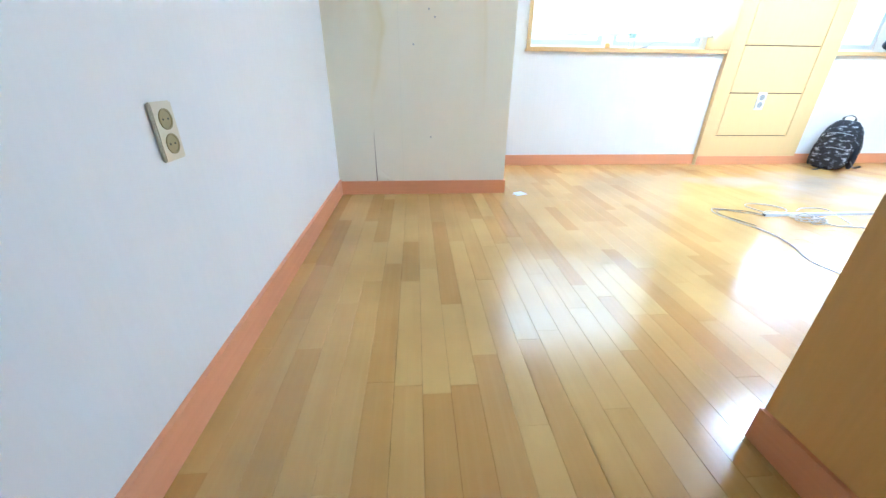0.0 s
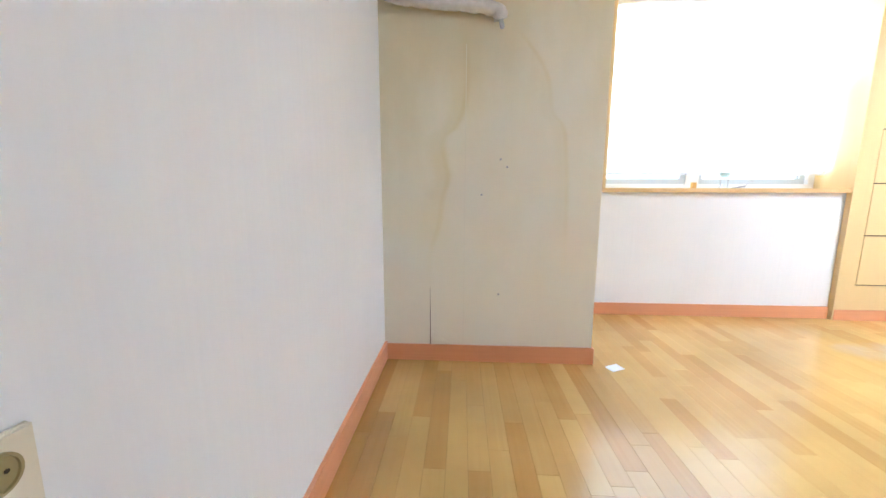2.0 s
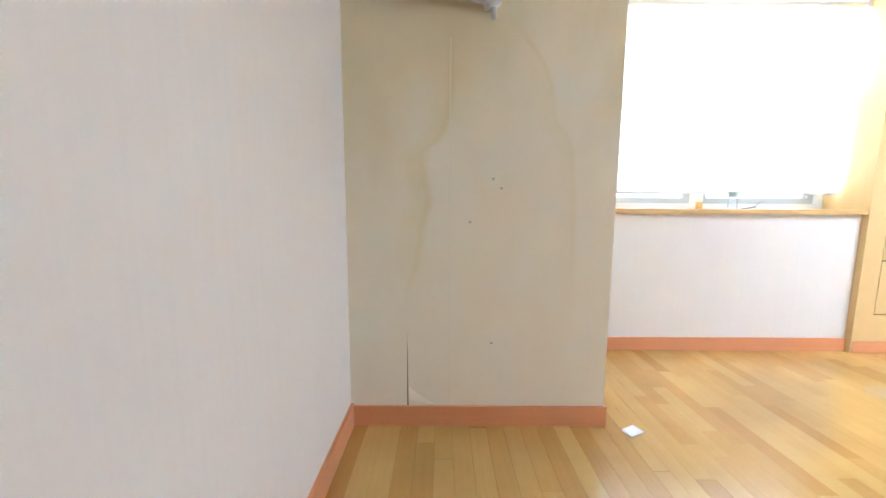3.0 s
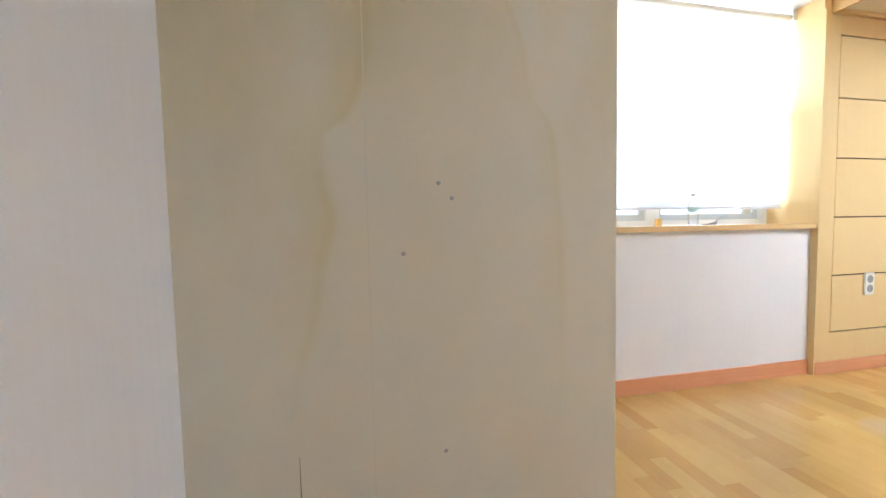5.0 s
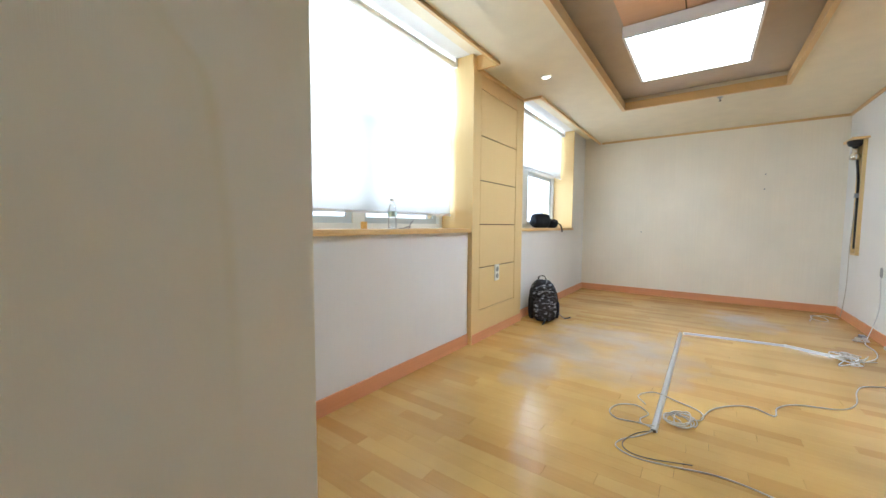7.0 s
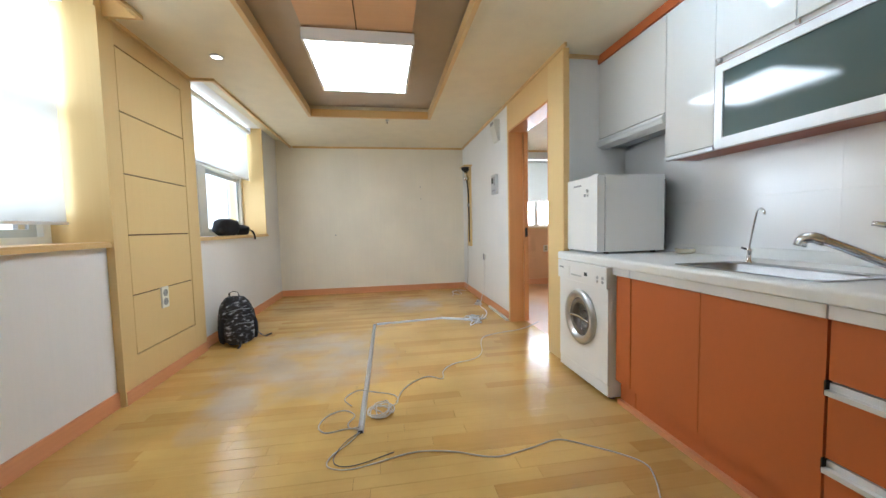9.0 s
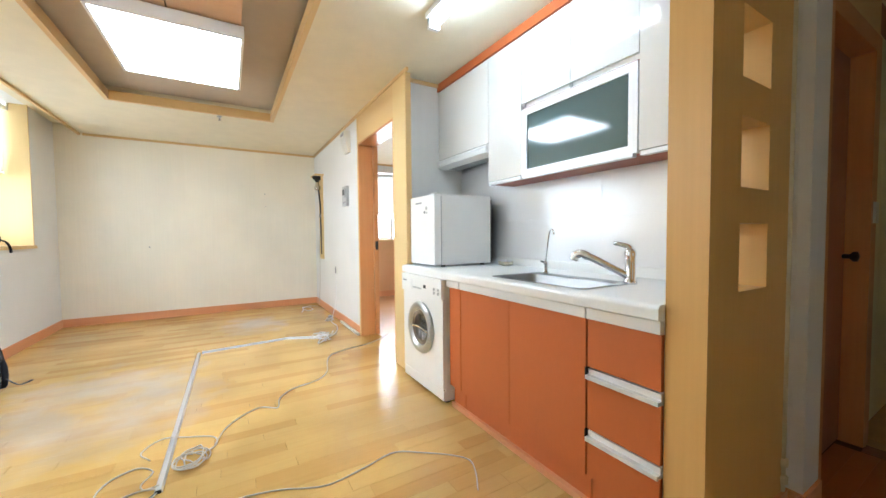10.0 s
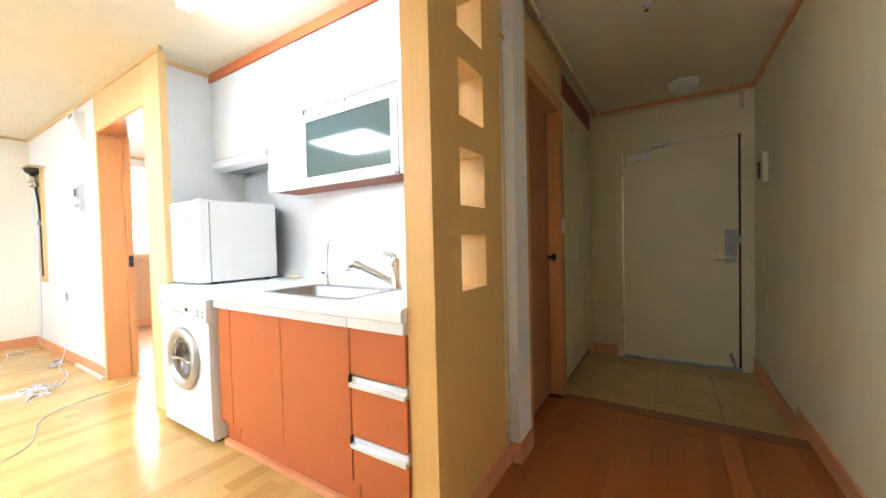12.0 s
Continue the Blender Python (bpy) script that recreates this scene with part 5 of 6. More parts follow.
part("housing", bm, WHITEPLASTIC, ch, bevel=0.006)
slab("grille", 5.18, 5.30, SOUTH + 0.0755, SOUTH + 0.078, 2.312, 2.348, GREY, ch, 0.001)

# wall niche with the loose tap pipe
nb = thing("wall_channel", (6.7, SOUTH, 0.78), "narrow wooden channel in the wall with a small shelf on top", "wall channel")
slab("backing", 6.655, 6.775, SOUTH + 0.0005, SOUTH + 0.004, 0.80, 2.05, DULLGOLD, nb, 0, "dark wooden back")
slab("side", 6.63, 6.655, SOUTH + 0.0005, SOUTH + 0.03, 0.78, 2.05, MAPLE, nb, 0.002)
slab("side", 6.775, 6.80, SOUTH + 0.0005, SOUTH + 0.03, 0.78, 2.05, MAPLE, nb, 0.002)
slab("bottom", 6.655, 6.775, SOUTH + 0.0045, SOUTH + 0.03, 0.78, 0.80, MAPLE, nb, 0.002)
slab("shelf", 6.56, 6.90, SOUTH + 0.0005, SOUTH + 0.13, 2.0505, 2.07, MAPLE_X, nb, 0.003, "small maple shelf")
cm = thing("wall_fixture", (6.715, SOUTH + 0.07, 2.0), "black and chrome fixture hung under the small shelf", "wall fixture")
turned("dome", [(0.07, 0.0), (0.07, -0.02), (0.055, -0.05), (0.03, -0.065), (0.0, -0.068)], (6.715, SOUTH + 0.07, 2.05), "z", DARK, cm, "black dome")
turned("neck", [(0.03, -0.065), (0.026, -0.12), (0.032, -0.14), (0.045, -0.16), (0.045, -0.20), (0.02, -0.215), (0.0, -0.216)], (6.715, SOUTH + 0.07, 2.05), "z", CHROME, cm, "chrome neck")
piped("stem", [(6.715, SOUTH + 0.05, 1.84), (6.717, SOUTH + 0.03, 1.6), (6.715, SOUTH + 0.025, 1.3), (6.715, SOUTH + 0.022, 0.85)], 0.012, DARK, cm, "dark stem", 8)
slab("clip", 6.695, 6.735, SOUTH + 0.012, SOUTH + 0.05, 1.42, 1.47, GREY, cm, 0.004)
piped("wall_cable", [(6.74, SOUTH + 0.03, 1.40), (6.80, SOUTH + 0.035, 0.9), (6.83, SOUTH + 0.03, 0.45), (6.90, SOUTH + 0.03, 0.16), (6.88, SOUTH + 0.05, 0.03)], 0.004, CABLEGREY, None, "", 6)
tagged(bpy.data.objects["wall_cable"], "thin grey cable hanging down the wall from the fixture", "cable")

# sprinkler heads and hall light
for x, y, z in ((5.66, -1.79, CEIL), (0.81, -4.42, CEIL - 0.02)):
    sp = thing("sprinkler_head", (x, y, z), "small brass fire sprinkler head under the ceiling", "sprinkler", "sprinkler heads")
    turned("rose", [(0.026, 0.0), (0.024, -0.006), (0.01, -0.009), (0.008, -0.022), (0.0, -0.022)], (x, y, z), "z", SILVER, sp, "", 16)
    turned("deflector", [(0.004, -0.022), (0.004, -0.036), (0.014, -0.037), (0.014, -0.039), (0.0, -0.039)], (x, y, z), "z", DARK, sp, "", 12)
sa = thing("hall_light", (0.60, -5.81, CEIL - 0.02), "round white hall light on the ceiling, switched off", "ceiling light")
turned("base", [(0.115, 0.0), (0.115, -0.02), (0.105, -0.024)], (0.60, -5.81, CEIL - 0.02), "z", WHITEPLASTIC, sa)
turned("shade", [(0.105, -0.024), (0.10, -0.055), (0.07, -0.075), (0.0, -0.08)], (0.60, -5.81, CEIL - 0.02), "z", WHITEPLASTIC, sa)
sa.name = "hall_light"

# painted pipes in the hall
hp = thing("hall_pipe", (1.40, -3.76, 0), "cream painted heating pipe up the corner and along the ceiling", "pipe")
piped("riser", [(1.415, -3.715, 0.0), (1.415, -3.715, 1.2), (1.415, -3.715, 2.36)], 0.013, PIPEPAINT, hp, "", 10, 0)
piped("ceiling_run", [(1.415, -3.715, 2.35), (1.34, -3.74, 2.395), (1.325, -3.80, 2.397), (1.325, -4.8, 2.397), (1.325, -6.10, 2.397), (1.29, -6.165, 2.395), (0.9, -6.172, 2.392), (0.25, -6.172, 2.39)], 0.014, PIPEPAINT, hp, "", 10, 5)
piped("drop", [(0.26, -6.172, 2.39), (0.185, -6.172, 2.388), (0.165, -6.172, 2.37), (0.163, -6.172, 2.24)], 0.014, PIPEPAINT, hp, "", 10, 5)
for y in (-4.1, -4.9, -5.7):
    slab("clip", 1.305, 1.345, y - 0.012, y + 0.012, 2.381, 2.414, PIPEPAINT, hp, 0.003)
slab("clip", 1.394, 1.426, -3.736, -3.704, 2.12, 2.14, YELLOW, hp, 0.002, "yellow clip")
for z in (0.13, 0.20):
    turned("collar", [(0.014, 0.0), (0.021, 0.004), (0.021, 0.03), (0.014, 0.034)], (1.415, -3.715, z), "z", PIPEPAINT, hp, "", 14)

# thermostat and switch on the hall wall
th = thing("thermostat", (0.07, -5.80, 1.6), "cream wall thermostat with a dark display", "thermostat")
slab("body", 0.0705, 0.105, -5.88, -5.70, 1.53, 1.76, IVORY, th, 0.006)
slab("display", 0.1055, 0.108, -5.855, -5.765, 1.57, 1.70, DARK, th, 0.001, "dark display")
sw = thing("light_switch", (0.07, -5.83, 0.54), "yellowed wall switch plate near the front door", "light switch")
slab("plate", 0.0705, 0.081, -5.92, -5.74, 0.535, 0.665, YELLOWED, sw, 0.003)
slab("rocker", 0.0815, 0.086, -5.87, -5.79, 0.57, 0.63, YELLOWED, sw, 0.002)
# switch on the bathroom door frame
s2 = thing("light_switch", (1.36, -4.71, 1.2), "small white switch on the bathroom door frame", "light switch")
slab("plate", 1.354, 1.3645, -4.745, -4.69, 1.17, 1.28, WHITEPLASTIC, s2, 0.003)

# ---- column wall: pipe, marks and the torn paper ----
pi = thing("wrapped_pipe", (0.3, COLY, 1.95), "white wrapped air-conditioner pipe along the stained wall", "pipe")
pts = smooth_line([(0.03, COLY - 0.05, 2.10), (0.045, COLY - 0.05, 2.05), (0.10, COLY - 0.05, 2.02), (0.255, COLY - 0.05, 1.992), (0.44, COLY - 0.05, 1.977), (0.59, COLY - 0.05, 1.953), (0.64, COLY - 0.052, 1.935), (0.652, COLY - 0.045, 1.90)], 8)
bm = bmesh.new()
rg = random.Random(3)
tube(bm, pts, [0.034 + rg.uniform(-0.004, 0.005) for _ in pts], 12)
part("wrap", bm, FOAM, pi, smooth=True)
piped("stub", [(0.652, COLY - 0.045, 1.905), (0.657, COLY - 0.04, 1.882), (0.664, COLY - 0.02, 1.872)], 0.012, SILVER, pi, "cut metal pipe end", 8, 3)
for k, x in enumerate((0.14, 0.36)):
    slab("bracket", x, x + 0.02, COLY - 0.07, COLY - 0.0005, 2.005 - 0.022 * k, 2.019 - 0.022 * k, WHITEPLASTIC, pi, 0.001)
mk = thing("wall_plugs", (0.65, COLY, 1.1), "three small grey screw plugs in the stained wallpaper", "wall plugs")
for x, z in ((0.675, 1.197), (0.713, 1.155), (0.572, 1.001), (0.682, 0.42)):
    turned("plug", [(0.0065, -0.0005), (0.006, -0.0012), (0.003, -0.002), (0.0, -0.002)], (x, COLY, z), "y", PLUG, mk, "", 10)
bm = bmesh.new()
rows = []
for i in range(13):
    z = 0.101 + 0.36 * i / 12
    g = 0.0035 * (1 - i / 12)
    rows.append((bm.verts.new((0.278 - g * 0.4, COLY - 0.0012, z)), bm.verts.new((0.278 + g + 0.0008, COLY - 0.0012, z)), bm.verts.new((0.284 + g * 2, COLY - 0.006 * (1 - i / 12) - 0.001, z))))
for a, b in zip(rows, rows[1:]):
    bm.faces.new((a[0], a[1], b[1], b[0]))
tear_dark = part("paper_tear", bm, GROOVE)
tagged(tear_dark, "open seam in the wallpaper above the skirting", "tear", kind="structure")
bm = bmesh.new()
n = 14
grid = []
for i in range(n + 1):
    u = i / n
    row = []
    for j in range(n + 1):
        v = j / n
        x = 0.284 + 0.16 * u
        z = 0.101 + 0.10 * v * (1 - u) ** 1.6 + 0.0
        bulge = 0.010 * math.sin(math.pi * v) * (1 - u) ** 1.2 + 0.004 * (1 - u) * (1 - v)
        row.append(bm.verts.new((x, COLY - 0.001 - bulge, z)))
    grid.append(row)
for i in range(n):
    for j in range(n):
        bm.faces.new((grid[i][j], grid[i + 1][j], grid[i + 1][j + 1], grid[i][j + 1]))
tagged(part("paper_fold", bm, STAINED, smooth=True), "loose fold of wallpaper lifting at the skirting", "fold", kind="structure")
setting("paper_seam", [(0.4755, 0.4795, COLY - 0.0006, COLY - 0.0002, 0.101, 1.80)], SEAM, "vertical wallpaper seam on the stained wall", "seam")

# ---- things on the floor ----


def curved_cable(name, points, radius, material, label):
    ob = piped(name, points, radius, material, None, "", 7, 7)
    return tagged(ob, label, "cable", "loose cables")


R = 0.0042
du = thing("floor_conduit", (2.87, -1.54, 0), "grey aluminium cable duct laid on the floor in an angle", "cable duct")
bm = bmesh.new()


def duct(bm, a, b, w=0.034, h=0.016):
    a, b = Vector((*a, 0)), Vector((*b, 0))
    d = (b - a).normalized()
    s = Vector((-d.y, d.x, 0))
    prof = [(-w / 2, 0.0003), (-w / 2 * 0.55, h), (w / 2 * 0.55, h), (w / 2, 0.0003)]
    r = [[bm.verts.new(p + s * u + Vector((0, 0, v))) for u, v in prof] for p in (a, b)]
    for i in range(4):
        bm.faces.new((r[0][i], r[0][(i + 1) % 4], r[1][(i + 1) % 4], r[1][i]))
    bm.faces.new(r[0])
    bm.faces.new(r[1][::-1])


duct(bm, (2.87, -1.545), (5.06, -1.565))
part("long_run", bm, DUCT, du, bevel=0.002)
bm = bmesh.new()
duct(bm, (5.08, -1.59), (5.17, -2.35))
part("short_run", bm, DUCT, du, bevel=0.002)
bm = bmesh.new()
duct(bm, (5.17, -2.353), (5.02, -2.68), 0.03, 0.02)
part("lifted_cover", bm, ALU, du, "lifted white duct cover", bevel=0.002)
# Black plate imitates the shaded hollow; the duct itself is solid.
slab("dark_end_plate", 2.862, 2.8695, -1.557, -1.533, 0.002, 0.014, DARK, du, 0, "black plate drawn as the shaded hollow of the duct end")
wb = thing("white_trunking", (5.2, SOUTH, 0), "white plastic trunking lying along the skirting", "trunking")
slab("length", 4.88, 5.62, SOUTH + 0.016, SOUTH + 0.04, 0.0005, 0.026, WHITEPLASTIC, wb, 0.003)

z = R
curved_cable("cable", [(2.87, -1.545, 0.008), (2.78, -1.49, z), (2.69, -1.42, z), (2.61, -1.41, z), (2.57, -1.50, z), (2.59, -1.62, z), (2.64, -1.82, z), (2.61, -2.0, z), (2.53, -2.19, z), (2.56, -2.38, z), (2.60, -2.55, z), (2.52, -2.68, z), (2.42, -2.80, z), (2.34, -2.85, z), (2.25, -2.82, z), (2.15, -2.76, z)], 0.0032, CABLEGREY, "long grey cable snaking over the floor to the kitchen")
curved_cable("cable", [(2.865, -1.54, 0.009), (2.77, -1.47, z + 0.008), (2.66, -1.43, z), (2.60, -1.47, z), (2.60, -1.56, z), (2.66, -1.72, z)], 0.0024, CABLEDARK, "thin dark cable looping out of the duct")
curved_cable("cable", [(2.88, -1.535, 0.018), (2.92, -1.47, z), (2.90, -1.36, z), (2.97, -1.31, z), (3.08, -1.34, z), (3.13, -1.43, z), (3.06, -1.50, z), (2.97, -1.47, z), (2.92, -1.49, z), (2.90, -1.545, 0.02)], 0.0035, CABLEGREY, "thin grey cable loop beside the duct")
# coil
cp_ = []
for i in range(64):
    a = i * 2 * math.pi / 12.6
    r = 0.055 + 0.022 * math.sin(i * 0.71) + 0.012 * math.sin(i * 0.23)
    cp_.append((3.06 + r * 1.25 * math.cos(a), -1.655 + r * math.sin(a), 0.006 + 0.0055 * (i % 9) * 0.5 + 0.0002 * i))
curved_cable("cable_coil", cp_, 0.0035, CABLEGREY, "tangled coil of grey cable on the floor")
curved_cable("cable", [(3.10, -1.70, 0.012), (3.17, -1.755, z), (3.27, -1.74, z), (3.34, -1.62, z), (3.35, -1.50, z + 0.018), (3.28, -1.42, z), (3.18, -1.47, z)], 0.0035, CABLEGREY, "grey cable end curling from the coil")
curved_cable("cable", [(3.18, -1.75, z), (3.34, -1.80, z), (3.47, -1.90, z), (3.52, -2.0, z), (3.46, -2.09, z), (3.60, -2.12, z), (3.72, -2.22, z), (3.80, -2.42, z), (3.95, -2.52, z), (4.2, -2.58, z), (4.36, -2.66, z), (4.45, -2.85, z), (4.50, -3.05, z), (4.60, -3.22, z), (4.75, -3.40, z)], 0.0035, CABLEGREY, "grey cable running through the doorway")
for k in range(7):
    rg = random.Random(20 + k)
    cx, cy = 4.96 + rg.uniform(-0.12, 0.12), -2.74 + rg.uniform(-0.1, 0.08)
    pts = [(cx + rg.uniform(-0.13, 0.13), cy + rg.uniform(-0.10, 0.10), 0.005 + 0.006 * rg.random() + 0.004 * k) for _ in range(7)]
    curved_cable("cable", pts, 0.004, PAPERWHITE if k % 2 else CABLEGREY, "tangle of white and grey cables at the end of the duct")
curved_cable("cable", [(5.0, -2.80, z), (5.2, -2.92, z), (5.45, -2.98, z), (5.7, -2.98, z), (5.86, -3.03, 0.03), (5.90, -3.095, 0.30), (5.92, -3.095, 0.62)], 0.004, PAPERWHITE, "white cable running from the floor up to the socket")
for k in range(4):
    rg = random.Random(40 + k)
    pts = [(5.82 + rg.uniform(-0.1, 0.1), -2.98 + rg.uniform(-0.05, 0.06), 0.005 + 0.012 * rg.random() + 0.006 * k) for _ in range(7)]
    curved_cable("cable", pts, 0.0045, CABLEGREY, "bundle of grey cable by the skirting")
pg = thing("power_plug", (5.95, -3.02, 0), "grey power plug lying by the skirting", "plug")
slab("body", 5.92, 5.99, -3.04, -3.0, 0.0005, 0.034, GREY, pg, 0.010)
slab("strain_relief", 5.99, 6.02, -3.028, -3.012, 0.008, 0.026, GREY, pg, 0.004)
curved_cable("cable", [(6.55, -2.75, z), (6.75, -2.80, z), (6.95, -2.83, z), (6.9, -2.92, z), (6.7, -2.93, z), (6.62, -2.86, z), (6.8, -2.80, z), (7.0, -2.92, z), (6.9, -3.05, z)], 0.0035, CABLEGREY, "loose grey cable in the far corner")

cd = thing("paper_card", (1.365, -1.003, 0), "small folded white card lying on the floor", "card")
bm = bmesh.new()
box(bm, -0.045, 0.045, -0.028, 0.028, 0.0006, 0.0045)
bmesh.ops.transform(bm, matrix=pose(1.365, -1.003, 0, 0, 0, 25), verts=bm.verts)
part("lower_leaf", bm, PAPERWHITE, cd, bevel=0.0008)
bm = bmesh.new()
box(bm, -0.043, 0.043, -0.027, 0.026, 0, 0.001)
bmesh.ops.transform(bm, matrix=pose(1.363, -1.001, 0.006, 8, 3, 29), verts=bm.verts)
part("upper_leaf", bm, PAPERWHITE, cd)

# backpack leaning on the wall
BX, BY = 4.75, -0.25
bp_ = thing("backpack", (BX, BY, 0), "black and white camouflage backpack standing against the wall", "backpack")


def puff(name, cx, cy, cz, sx, sy, sz, power, material, parent, label="", lean=0.0, seed=1, rough=0.006, taper=0.0):
    """A soft cloth volume: a squared ball, drawn in at the top, with folds."""
    bm = bmesh.new()
    bmesh.ops.create_uvsphere(bm, u_segments=36, v_segments=24, radius=1.0)
    for v in bm.verts:
        p = v.co.copy()
        q = Vector([math.copysign(abs(c) ** power, c) for c in p])
        k = 1 - taper * max(q.z, 0) ** 1.4
        q = Vector((q.x * sx * k, q.y * sy * k, q.z * sz))
        fold = noise.noise((q + Vector((seed * 3.1, seed, 0))) * 16) * rough + noise.noise(Vector((q.x * 7, q.y * 7, q.z * 30 + seed))) * rough * 0.7
        q += p.normalized() * fold
        q.y += lean * (q.z + sz)
        v.co = q + Vector((cx, cy, cz))
        v.co.z = max(v.co.z, 0.0015)
    return part(name, bm, material, parent, label, smooth=True)


def strap(name, pts, w, t, material, parent, label=""):
    bm = bmesh.new()
    line = smooth_line(pts, 6)
    rows = []
    for i, p in enumerate(line):
        d = (line[min(i + 1, len(line) - 1)] - line[max(i - 1, 0)]).normalized()
        side = d.cross(Vector((0.3, 0.2, 1))).normalized()
        nrm = side.cross(d)
        rows.append([bm.verts.new(p + side * a * w / 2 + nrm * b * t / 2) for a, b in ((-1, -1), (1, -1), (1, 1), (-1, 1))])
    for a, b in zip(rows, rows[1:]):
        for i in range(4):
            bm.faces.new((a[i], a[(i + 1) % 4], b[(i + 1) % 4], b[i]))
    bm.faces.new(rows[0])
    bm.faces.new(rows[-1][::-1])
    return part(name, bm, material, parent, label)


puff("main_body", BX + 0.0, BY + 0.03, 0.225, 0.185, 0.125, 0.225, 0.62, CAMO, bp_, "", 0.10, 1, 0.008, 0.22)
puff("front_pocket", BX - 0.02, BY - 0.10, 0.145, 0.155, 0.06, 0.135, 0.6, CAMO, bp_, "lower front pocket in camouflage cloth", 0.08, 2, 0.007, 0.15)
puff("upper_pocket", BX - 0.01, BY - 0.075, 0.325, 0.135, 0.048, 0.07, 0.6, CAMO, bp_, "", 0.08, 3, 0.006, 0.2)
puff("side_pocket", BX - 0.168, BY + 0.01, 0.13, 0.03, 0.085, 0.11, 0.7, NAVY, bp_, "black side pocket", 0.05, 4, 0.005)
puff("side_pocket", BX + 0.168, BY + 0.01, 0.13, 0.03, 0.085, 0.11, 0.7, NAVY, bp_, "black side pocket", 0.05, 5, 0.005)
strap("handle", [(BX - 0.05, BY + 0.09, 0.44), (BX - 0.045, BY + 0.11, 0.475), (BX, BY + 0.12, 0.49), (BX + 0.045, BY + 0.11, 0.475), (BX + 0.05, BY + 0.09, 0.44)], 0.024, 0.005, DARK, bp_, "black carrying loop")
strap("shoulder_strap", [(BX + 0.09, BY + 0.02, 0.38), (BX + 0.17, BY + 0.03, 0.30), (BX + 0.19, BY - 0.01, 0.17), (BX + 0.165, BY - 0.03, 0.05)], 0.045, 0.010, DARK, bp_, "black padded shoulder strap")
strap("loose_strap", [(BX + 0.16, BY - 0.10, 0.10), (BX + 0.20, BY - 0.18, 0.06), (BX + 0.22, BY - 0.24, 0.07), (BX + 0.25, BY - 0.28, 0.09)], 0.022, 0.004, DARK, bp_, "loose black strap end")
strap("loose_strap", [(BX - 0.03, BY - 0.15, 0.05), (BX - 0.06, BY - 0.20, 0.015), (BX - 0.10, BY - 0.25, 0.006)], 0.022, 0.004, DARK, bp_, "loose black strap end")
for zz in (0.20, 0.335):
    strap("zip", [(BX - 0.12, BY - 0.12 + 0.1 * (zz - 0.2), zz), (BX - 0.02, BY - 0.152 + 0.1 * (zz - 0.2), zz + 0.015), (BX + 0.09, BY - 0.13 + 0.1 * (zz - 0.2), zz)], 0.008, 0.006, GREY, bp_, "grey zip")

bp_.rotation_euler[2] = radians(-52)
bp_.scale = (0.86, 0.88, 1.02)

# black bag and papers on the second sill
sb = thing("cloth_bag", (5.5, 0.08, SILL), "slumped black cloth bag lying on the window sill", "bag")
puff("body", 5.46, 0.085, SILL + 0.11, 0.29, 0.075, 0.097, 0.7, NAVY, sb, "", 0.0, 7, 0.014, 0.1)
puff("fold", 5.84, 0.06, SILL + 0.075, 0.15, 0.07, 0.063, 0.8, NAVY, sb, "limp black end of the bag", 0.0, 9, 0.014, 0.1)
strap("strap", [(5.80, 0.0, SILL + 0.09), (5.9, -0.035, SILL + 0.06), (5.95, -0.045, SILL + 0.01), (5.97, -0.046, SILL - 0.05)], 0.02, 0.004, NAVY, sb, "thin hanging strap")
pp = thing("papers", (4.95, 0.05, SILL), "loose white papers on the window sill", "papers")
bm = bmesh.new()
box(bm, -0.12, 0.12, -0.05, 0.05, 0.0127, 0.0155)
bmesh.ops.transform(bm, matrix=pose(4.98, 0.05, SILL, 0, 0, 8), verts=bm.verts)
part("sheet", bm, PAPERWHITE, pp)

# bottle and bits on the first sill
bt = thing("water_bottle", (2.60, 0.09, SILL), "clear plastic water bottle with a blue-green label", "bottle")
B0 = SILL + 0.0125
turned("body", [(0.0, 0.0), (0.026, 0.0), (0.031, 0.006), (0.031, 0.075), (0.029, 0.08), (0.031, 0.085), (0.031, 0.135), (0.024, 0.165), (0.013, 0.185), (0.013, 0.198), (0.0, 0.198)], (2.60, 0.09, B0), "z", BOTTLE, bt, "", 24)
turned("label_band", [(0.0315, 0.086), (0.032, 0.088), (0.032, 0.122), (0.0315, 0.124)], (2.60, 0.09, B0), "z", LABELBLUE, bt, "blue-green paper label", 24)
turned("cap", [(0.0, 0.212), (0.0145, 0.212), (0.015, 0.21), (0.015, 0.1985), (0.0, 0.1985)], (2.60, 0.09, B0), "z", WHITEPLASTIC, bt, "white cap", 18)
# Yellowish spacer belonging to the sliding sashes.
spn = thing("sponge", (2.418, 0.185, SILL), "small yellow spacer block on the window sill", "sponge")
slab("block", 2.40, 2.435, 0.172, 0.198, B0, B0 + 0.05, YELLOW, spn, 0.005)
wr = thing("wire", (2.75, 0.06, SILL), "bent piece of grey wire on the window sill", "wire")
piped("strand", [(2.66, 0.08, B0 + 0.004), (2.72, 0.05, B0 + 0.012), (2.78, 0.07, B0 + 0.045), (2.84, 0.10, B0 + 0.06)], 0.004, GREY, wr, "", 6)
piped("strand", [(2.66, 0.05, B0 + 0.004), (2.72, 0.03, B0 + 0.02), (2.74, 0.06, B0 + 0.004)], 0.004, GREY, wr, "", 6)

# small marks on the east wall
em = thing("wall_marks", (EAST, -2.0, 1.8), "few small screw plugs in the pale wallpaper", "wall plugs")
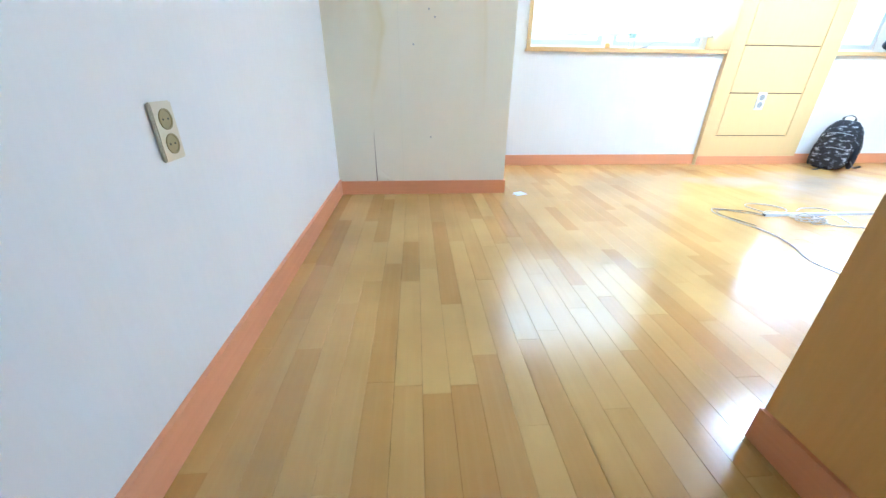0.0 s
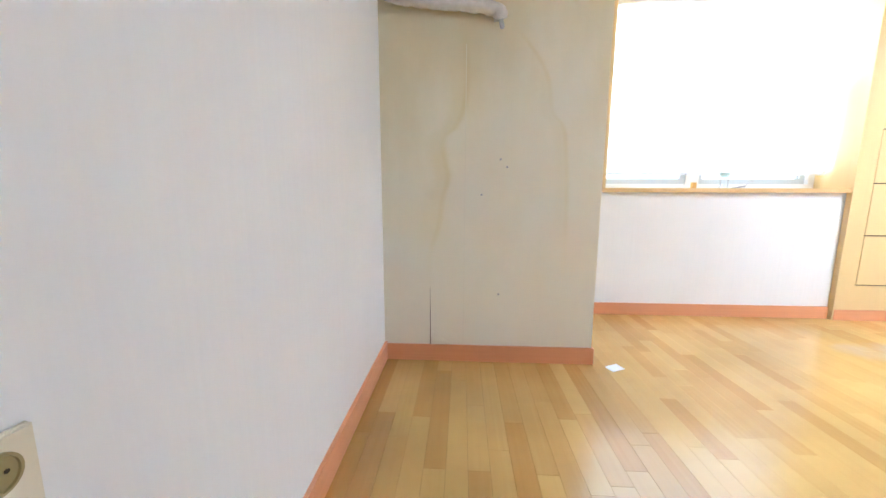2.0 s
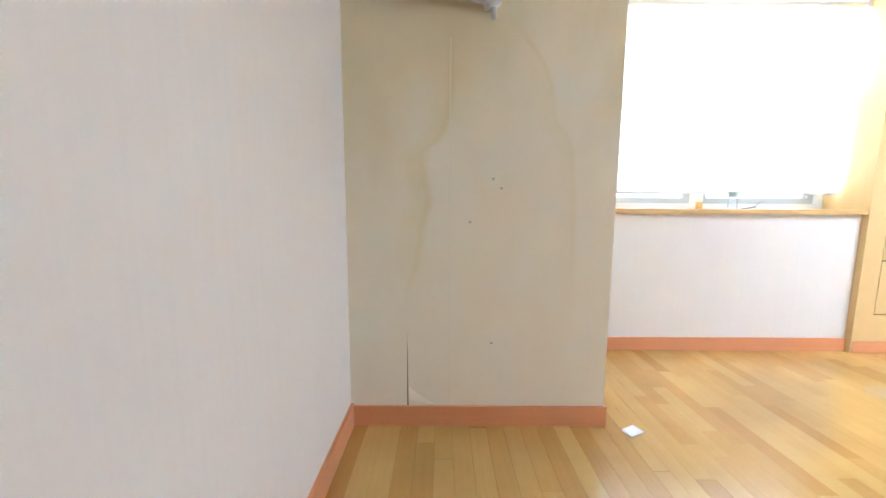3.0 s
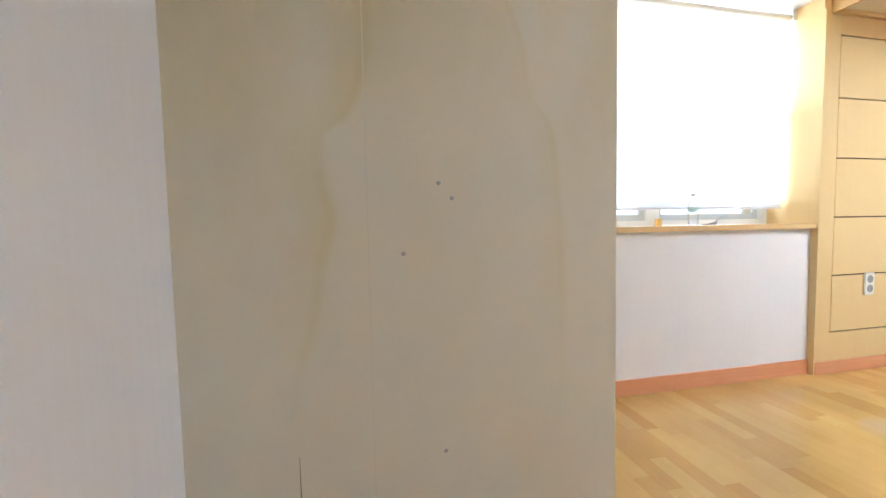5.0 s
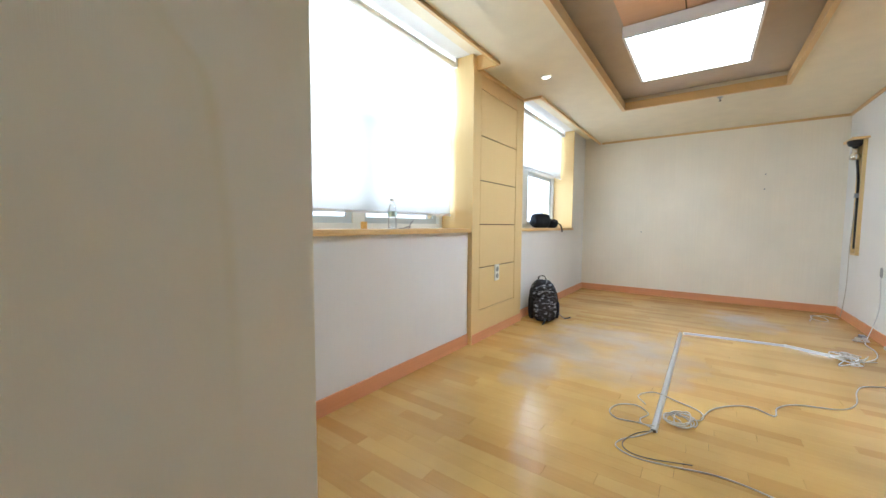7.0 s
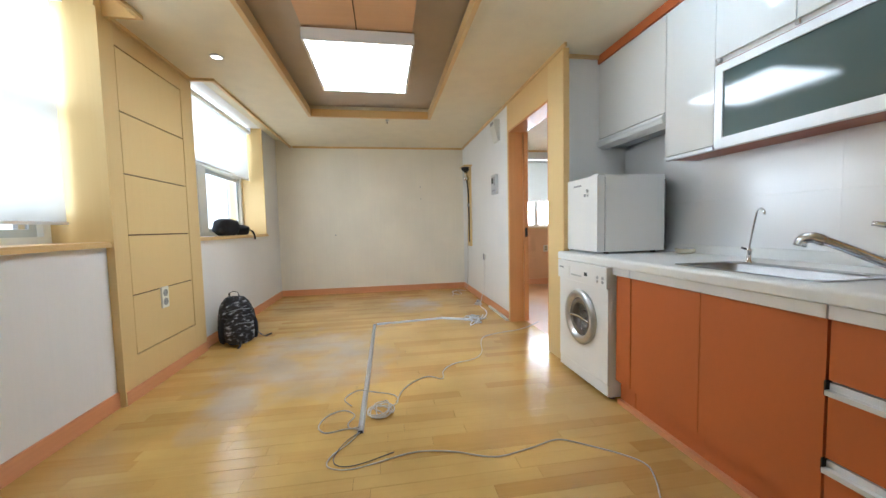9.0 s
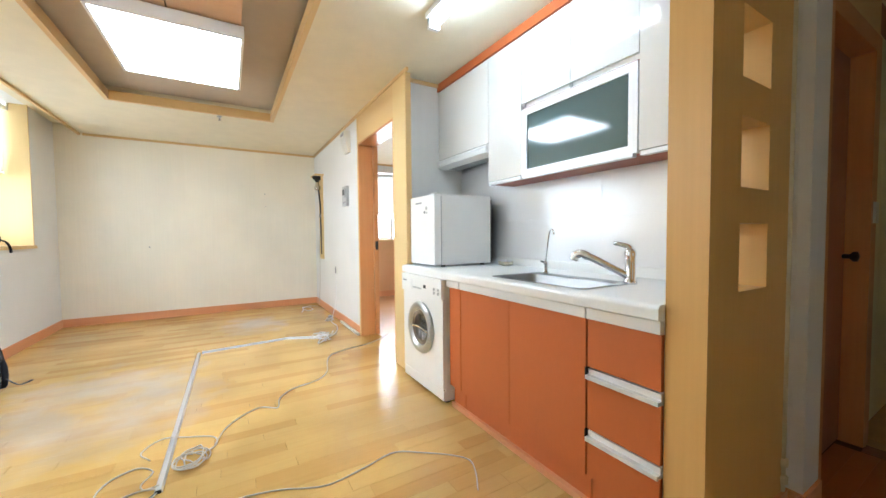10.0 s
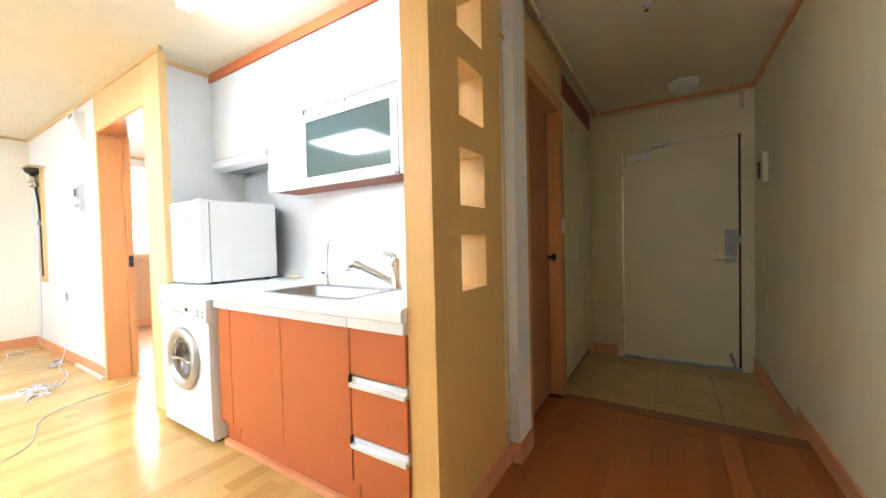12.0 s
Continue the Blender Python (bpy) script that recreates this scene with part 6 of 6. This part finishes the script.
for y, zq in ((-2.35, 1.80), (-2.35, 1.60), (-0.9, 1.0)):
    turned("plug", [(0.008, -0.0005), (0.008, -0.004), (0.0, -0.005)], (EAST, y, zq), "x", GREY, em, "", 10)

# ---- floor strips and tiles ----
floor_ob = bpy.data.objects["floor"]
rng = random.Random(7)
strips = []
SW = 0.082


def lay(x0, x1, y0, y1, skip=()):
    n = int(round((x1 - x0) / SW))
    w = (x1 - x0) / n
    for i in range(n):
        xa, xb = x0 + i * w, x0 + (i + 1) * w
        y = y1 + rng.uniform(0, 0.6)
        while y > y0:
            length = rng.choice((0.42, 0.6, 0.75, 0.9))
            ya, yb = max(y - length, y0), min(y, y1)
            y -= length
            if yb - ya > 0.004:
                strips.append((xa + 0.0003, xb - 0.0003, ya + 0.0003, yb - 0.0003))


lay(1.456, EAST, SOUTH, 0)
lay(COLX, 1.456, -3.40, 0)
lay(0, COLX, -3.40, COLY)
lay(1.456, 3.6, KBACK, SOUTH)
lay(3.83, 4.84, -3.29, SOUTH)
strips.sort(key=lambda s: 0.0 if s[2] > -3.2 and s[0] < 4.4 else 1.0)
cache = {}


def strip_mesh(w, d):
    key = (round(w, 4), round(d, 3))
    if key not in cache:
        bm = bmesh.new()
        c = 0.0003
        w, d = key
        v = [bm.verts.new(p) for p in ((0, 0, -0.008), (w, 0, -0.008), (w, d, -0.008), (0, d, -0.008), (0, 0, -c), (w, 0, -c), (w, d, -c), (0, d, -c), (c, c, 0), (w - c, c, 0), (w - c, d - c, 0), (c, d - c, 0))]
        for f in ((0, 1, 5, 4), (1, 2, 6, 5), (2, 3, 7, 6), (3, 0, 4, 7), (4, 5, 9, 8), (5, 6, 10, 9), (6, 7, 11, 10), (7, 4, 8, 11), (8, 9, 10, 11)):
            bm.faces.new([v[i] for i in f])
        me = bpy.data.meshes.new("floor_strip")
        bm.to_mesh(me)
        bm.free()
        me.materials.append(FLOOR_PIECE)
        cache[key] = me
    return cache[key]


for xa, xb, ya, yb in strips[:300]:
    ob = new("floor_strip", strip_mesh(xb - xa, yb - ya))
    ob.location = (xa, ya, rng.uniform(-0.0004, 0.0))
    ob.parent = floor_ob
# Strips past the partition, coloured darker for the hall's shade.
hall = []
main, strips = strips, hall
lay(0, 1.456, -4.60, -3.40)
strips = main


def joined(name, rows, material):
    verts, faces = [], []
    c = 0.0003
    for xa, xb, ya, yb in rows:
        k = len(verts)
        verts += [(xa, ya, -0.008), (xb, ya, -0.008), (xb, yb, -0.008), (xa, yb, -0.008), (xa, ya, -c), (xb, ya, -c), (xb, yb, -c), (xa, yb, -c),
                  (xa + c, ya + c, 0), (xb - c, ya + c, 0), (xb - c, yb - c, 0), (xa + c, yb - c, 0)]
        faces += [[k + i for i in f] for f in ((0, 1, 5, 4), (1, 2, 6, 5), (2, 3, 7, 6), (3, 0, 4, 7), (4, 5, 9, 8), (5, 6, 10, 9), (6, 7, 11, 10), (7, 4, 8, 11), (8, 9, 10, 11))]
    me = bpy.data.meshes.new(name)
    me.from_pydata(verts, [], faces)
    me.materials.append(material)
    ob = new(name, me)
    ob.parent = floor_ob
    return tagged(ob, kind="stuff")


joined("floor_strips", strips[300:], FLOOR_REST)
tagged(joined("hall_floor_strips", hall, SHADED_HALLWOOD), "wood strips in the hall, darkened to reddish brown for the hall's shade")

ent = bpy.data.objects["entrance_floor"]
bm = bmesh.new()
box(bm, 0, 0.396, 0, 0.396, -0.006, 0)
bmesh.ops.bevel(bm, geom=[e for e in bm.edges if e.verts[0].co.z > -0.001 and e.verts[1].co.z > -0.001], offset=0.002, segments=1, affect="EDGES")
tile_me = bpy.data.meshes.new("tile")
bm.to_mesh(tile_me)
bm.free()
tile_me.materials.append(TILE)
for i in range(4):
    for j in range(4):
        ob = new("tile", tile_me)
        ob.location = (0.016 + i * 0.4, -4.708 - 0.4 * (j + 1), LOW)
        ob.parent = ent
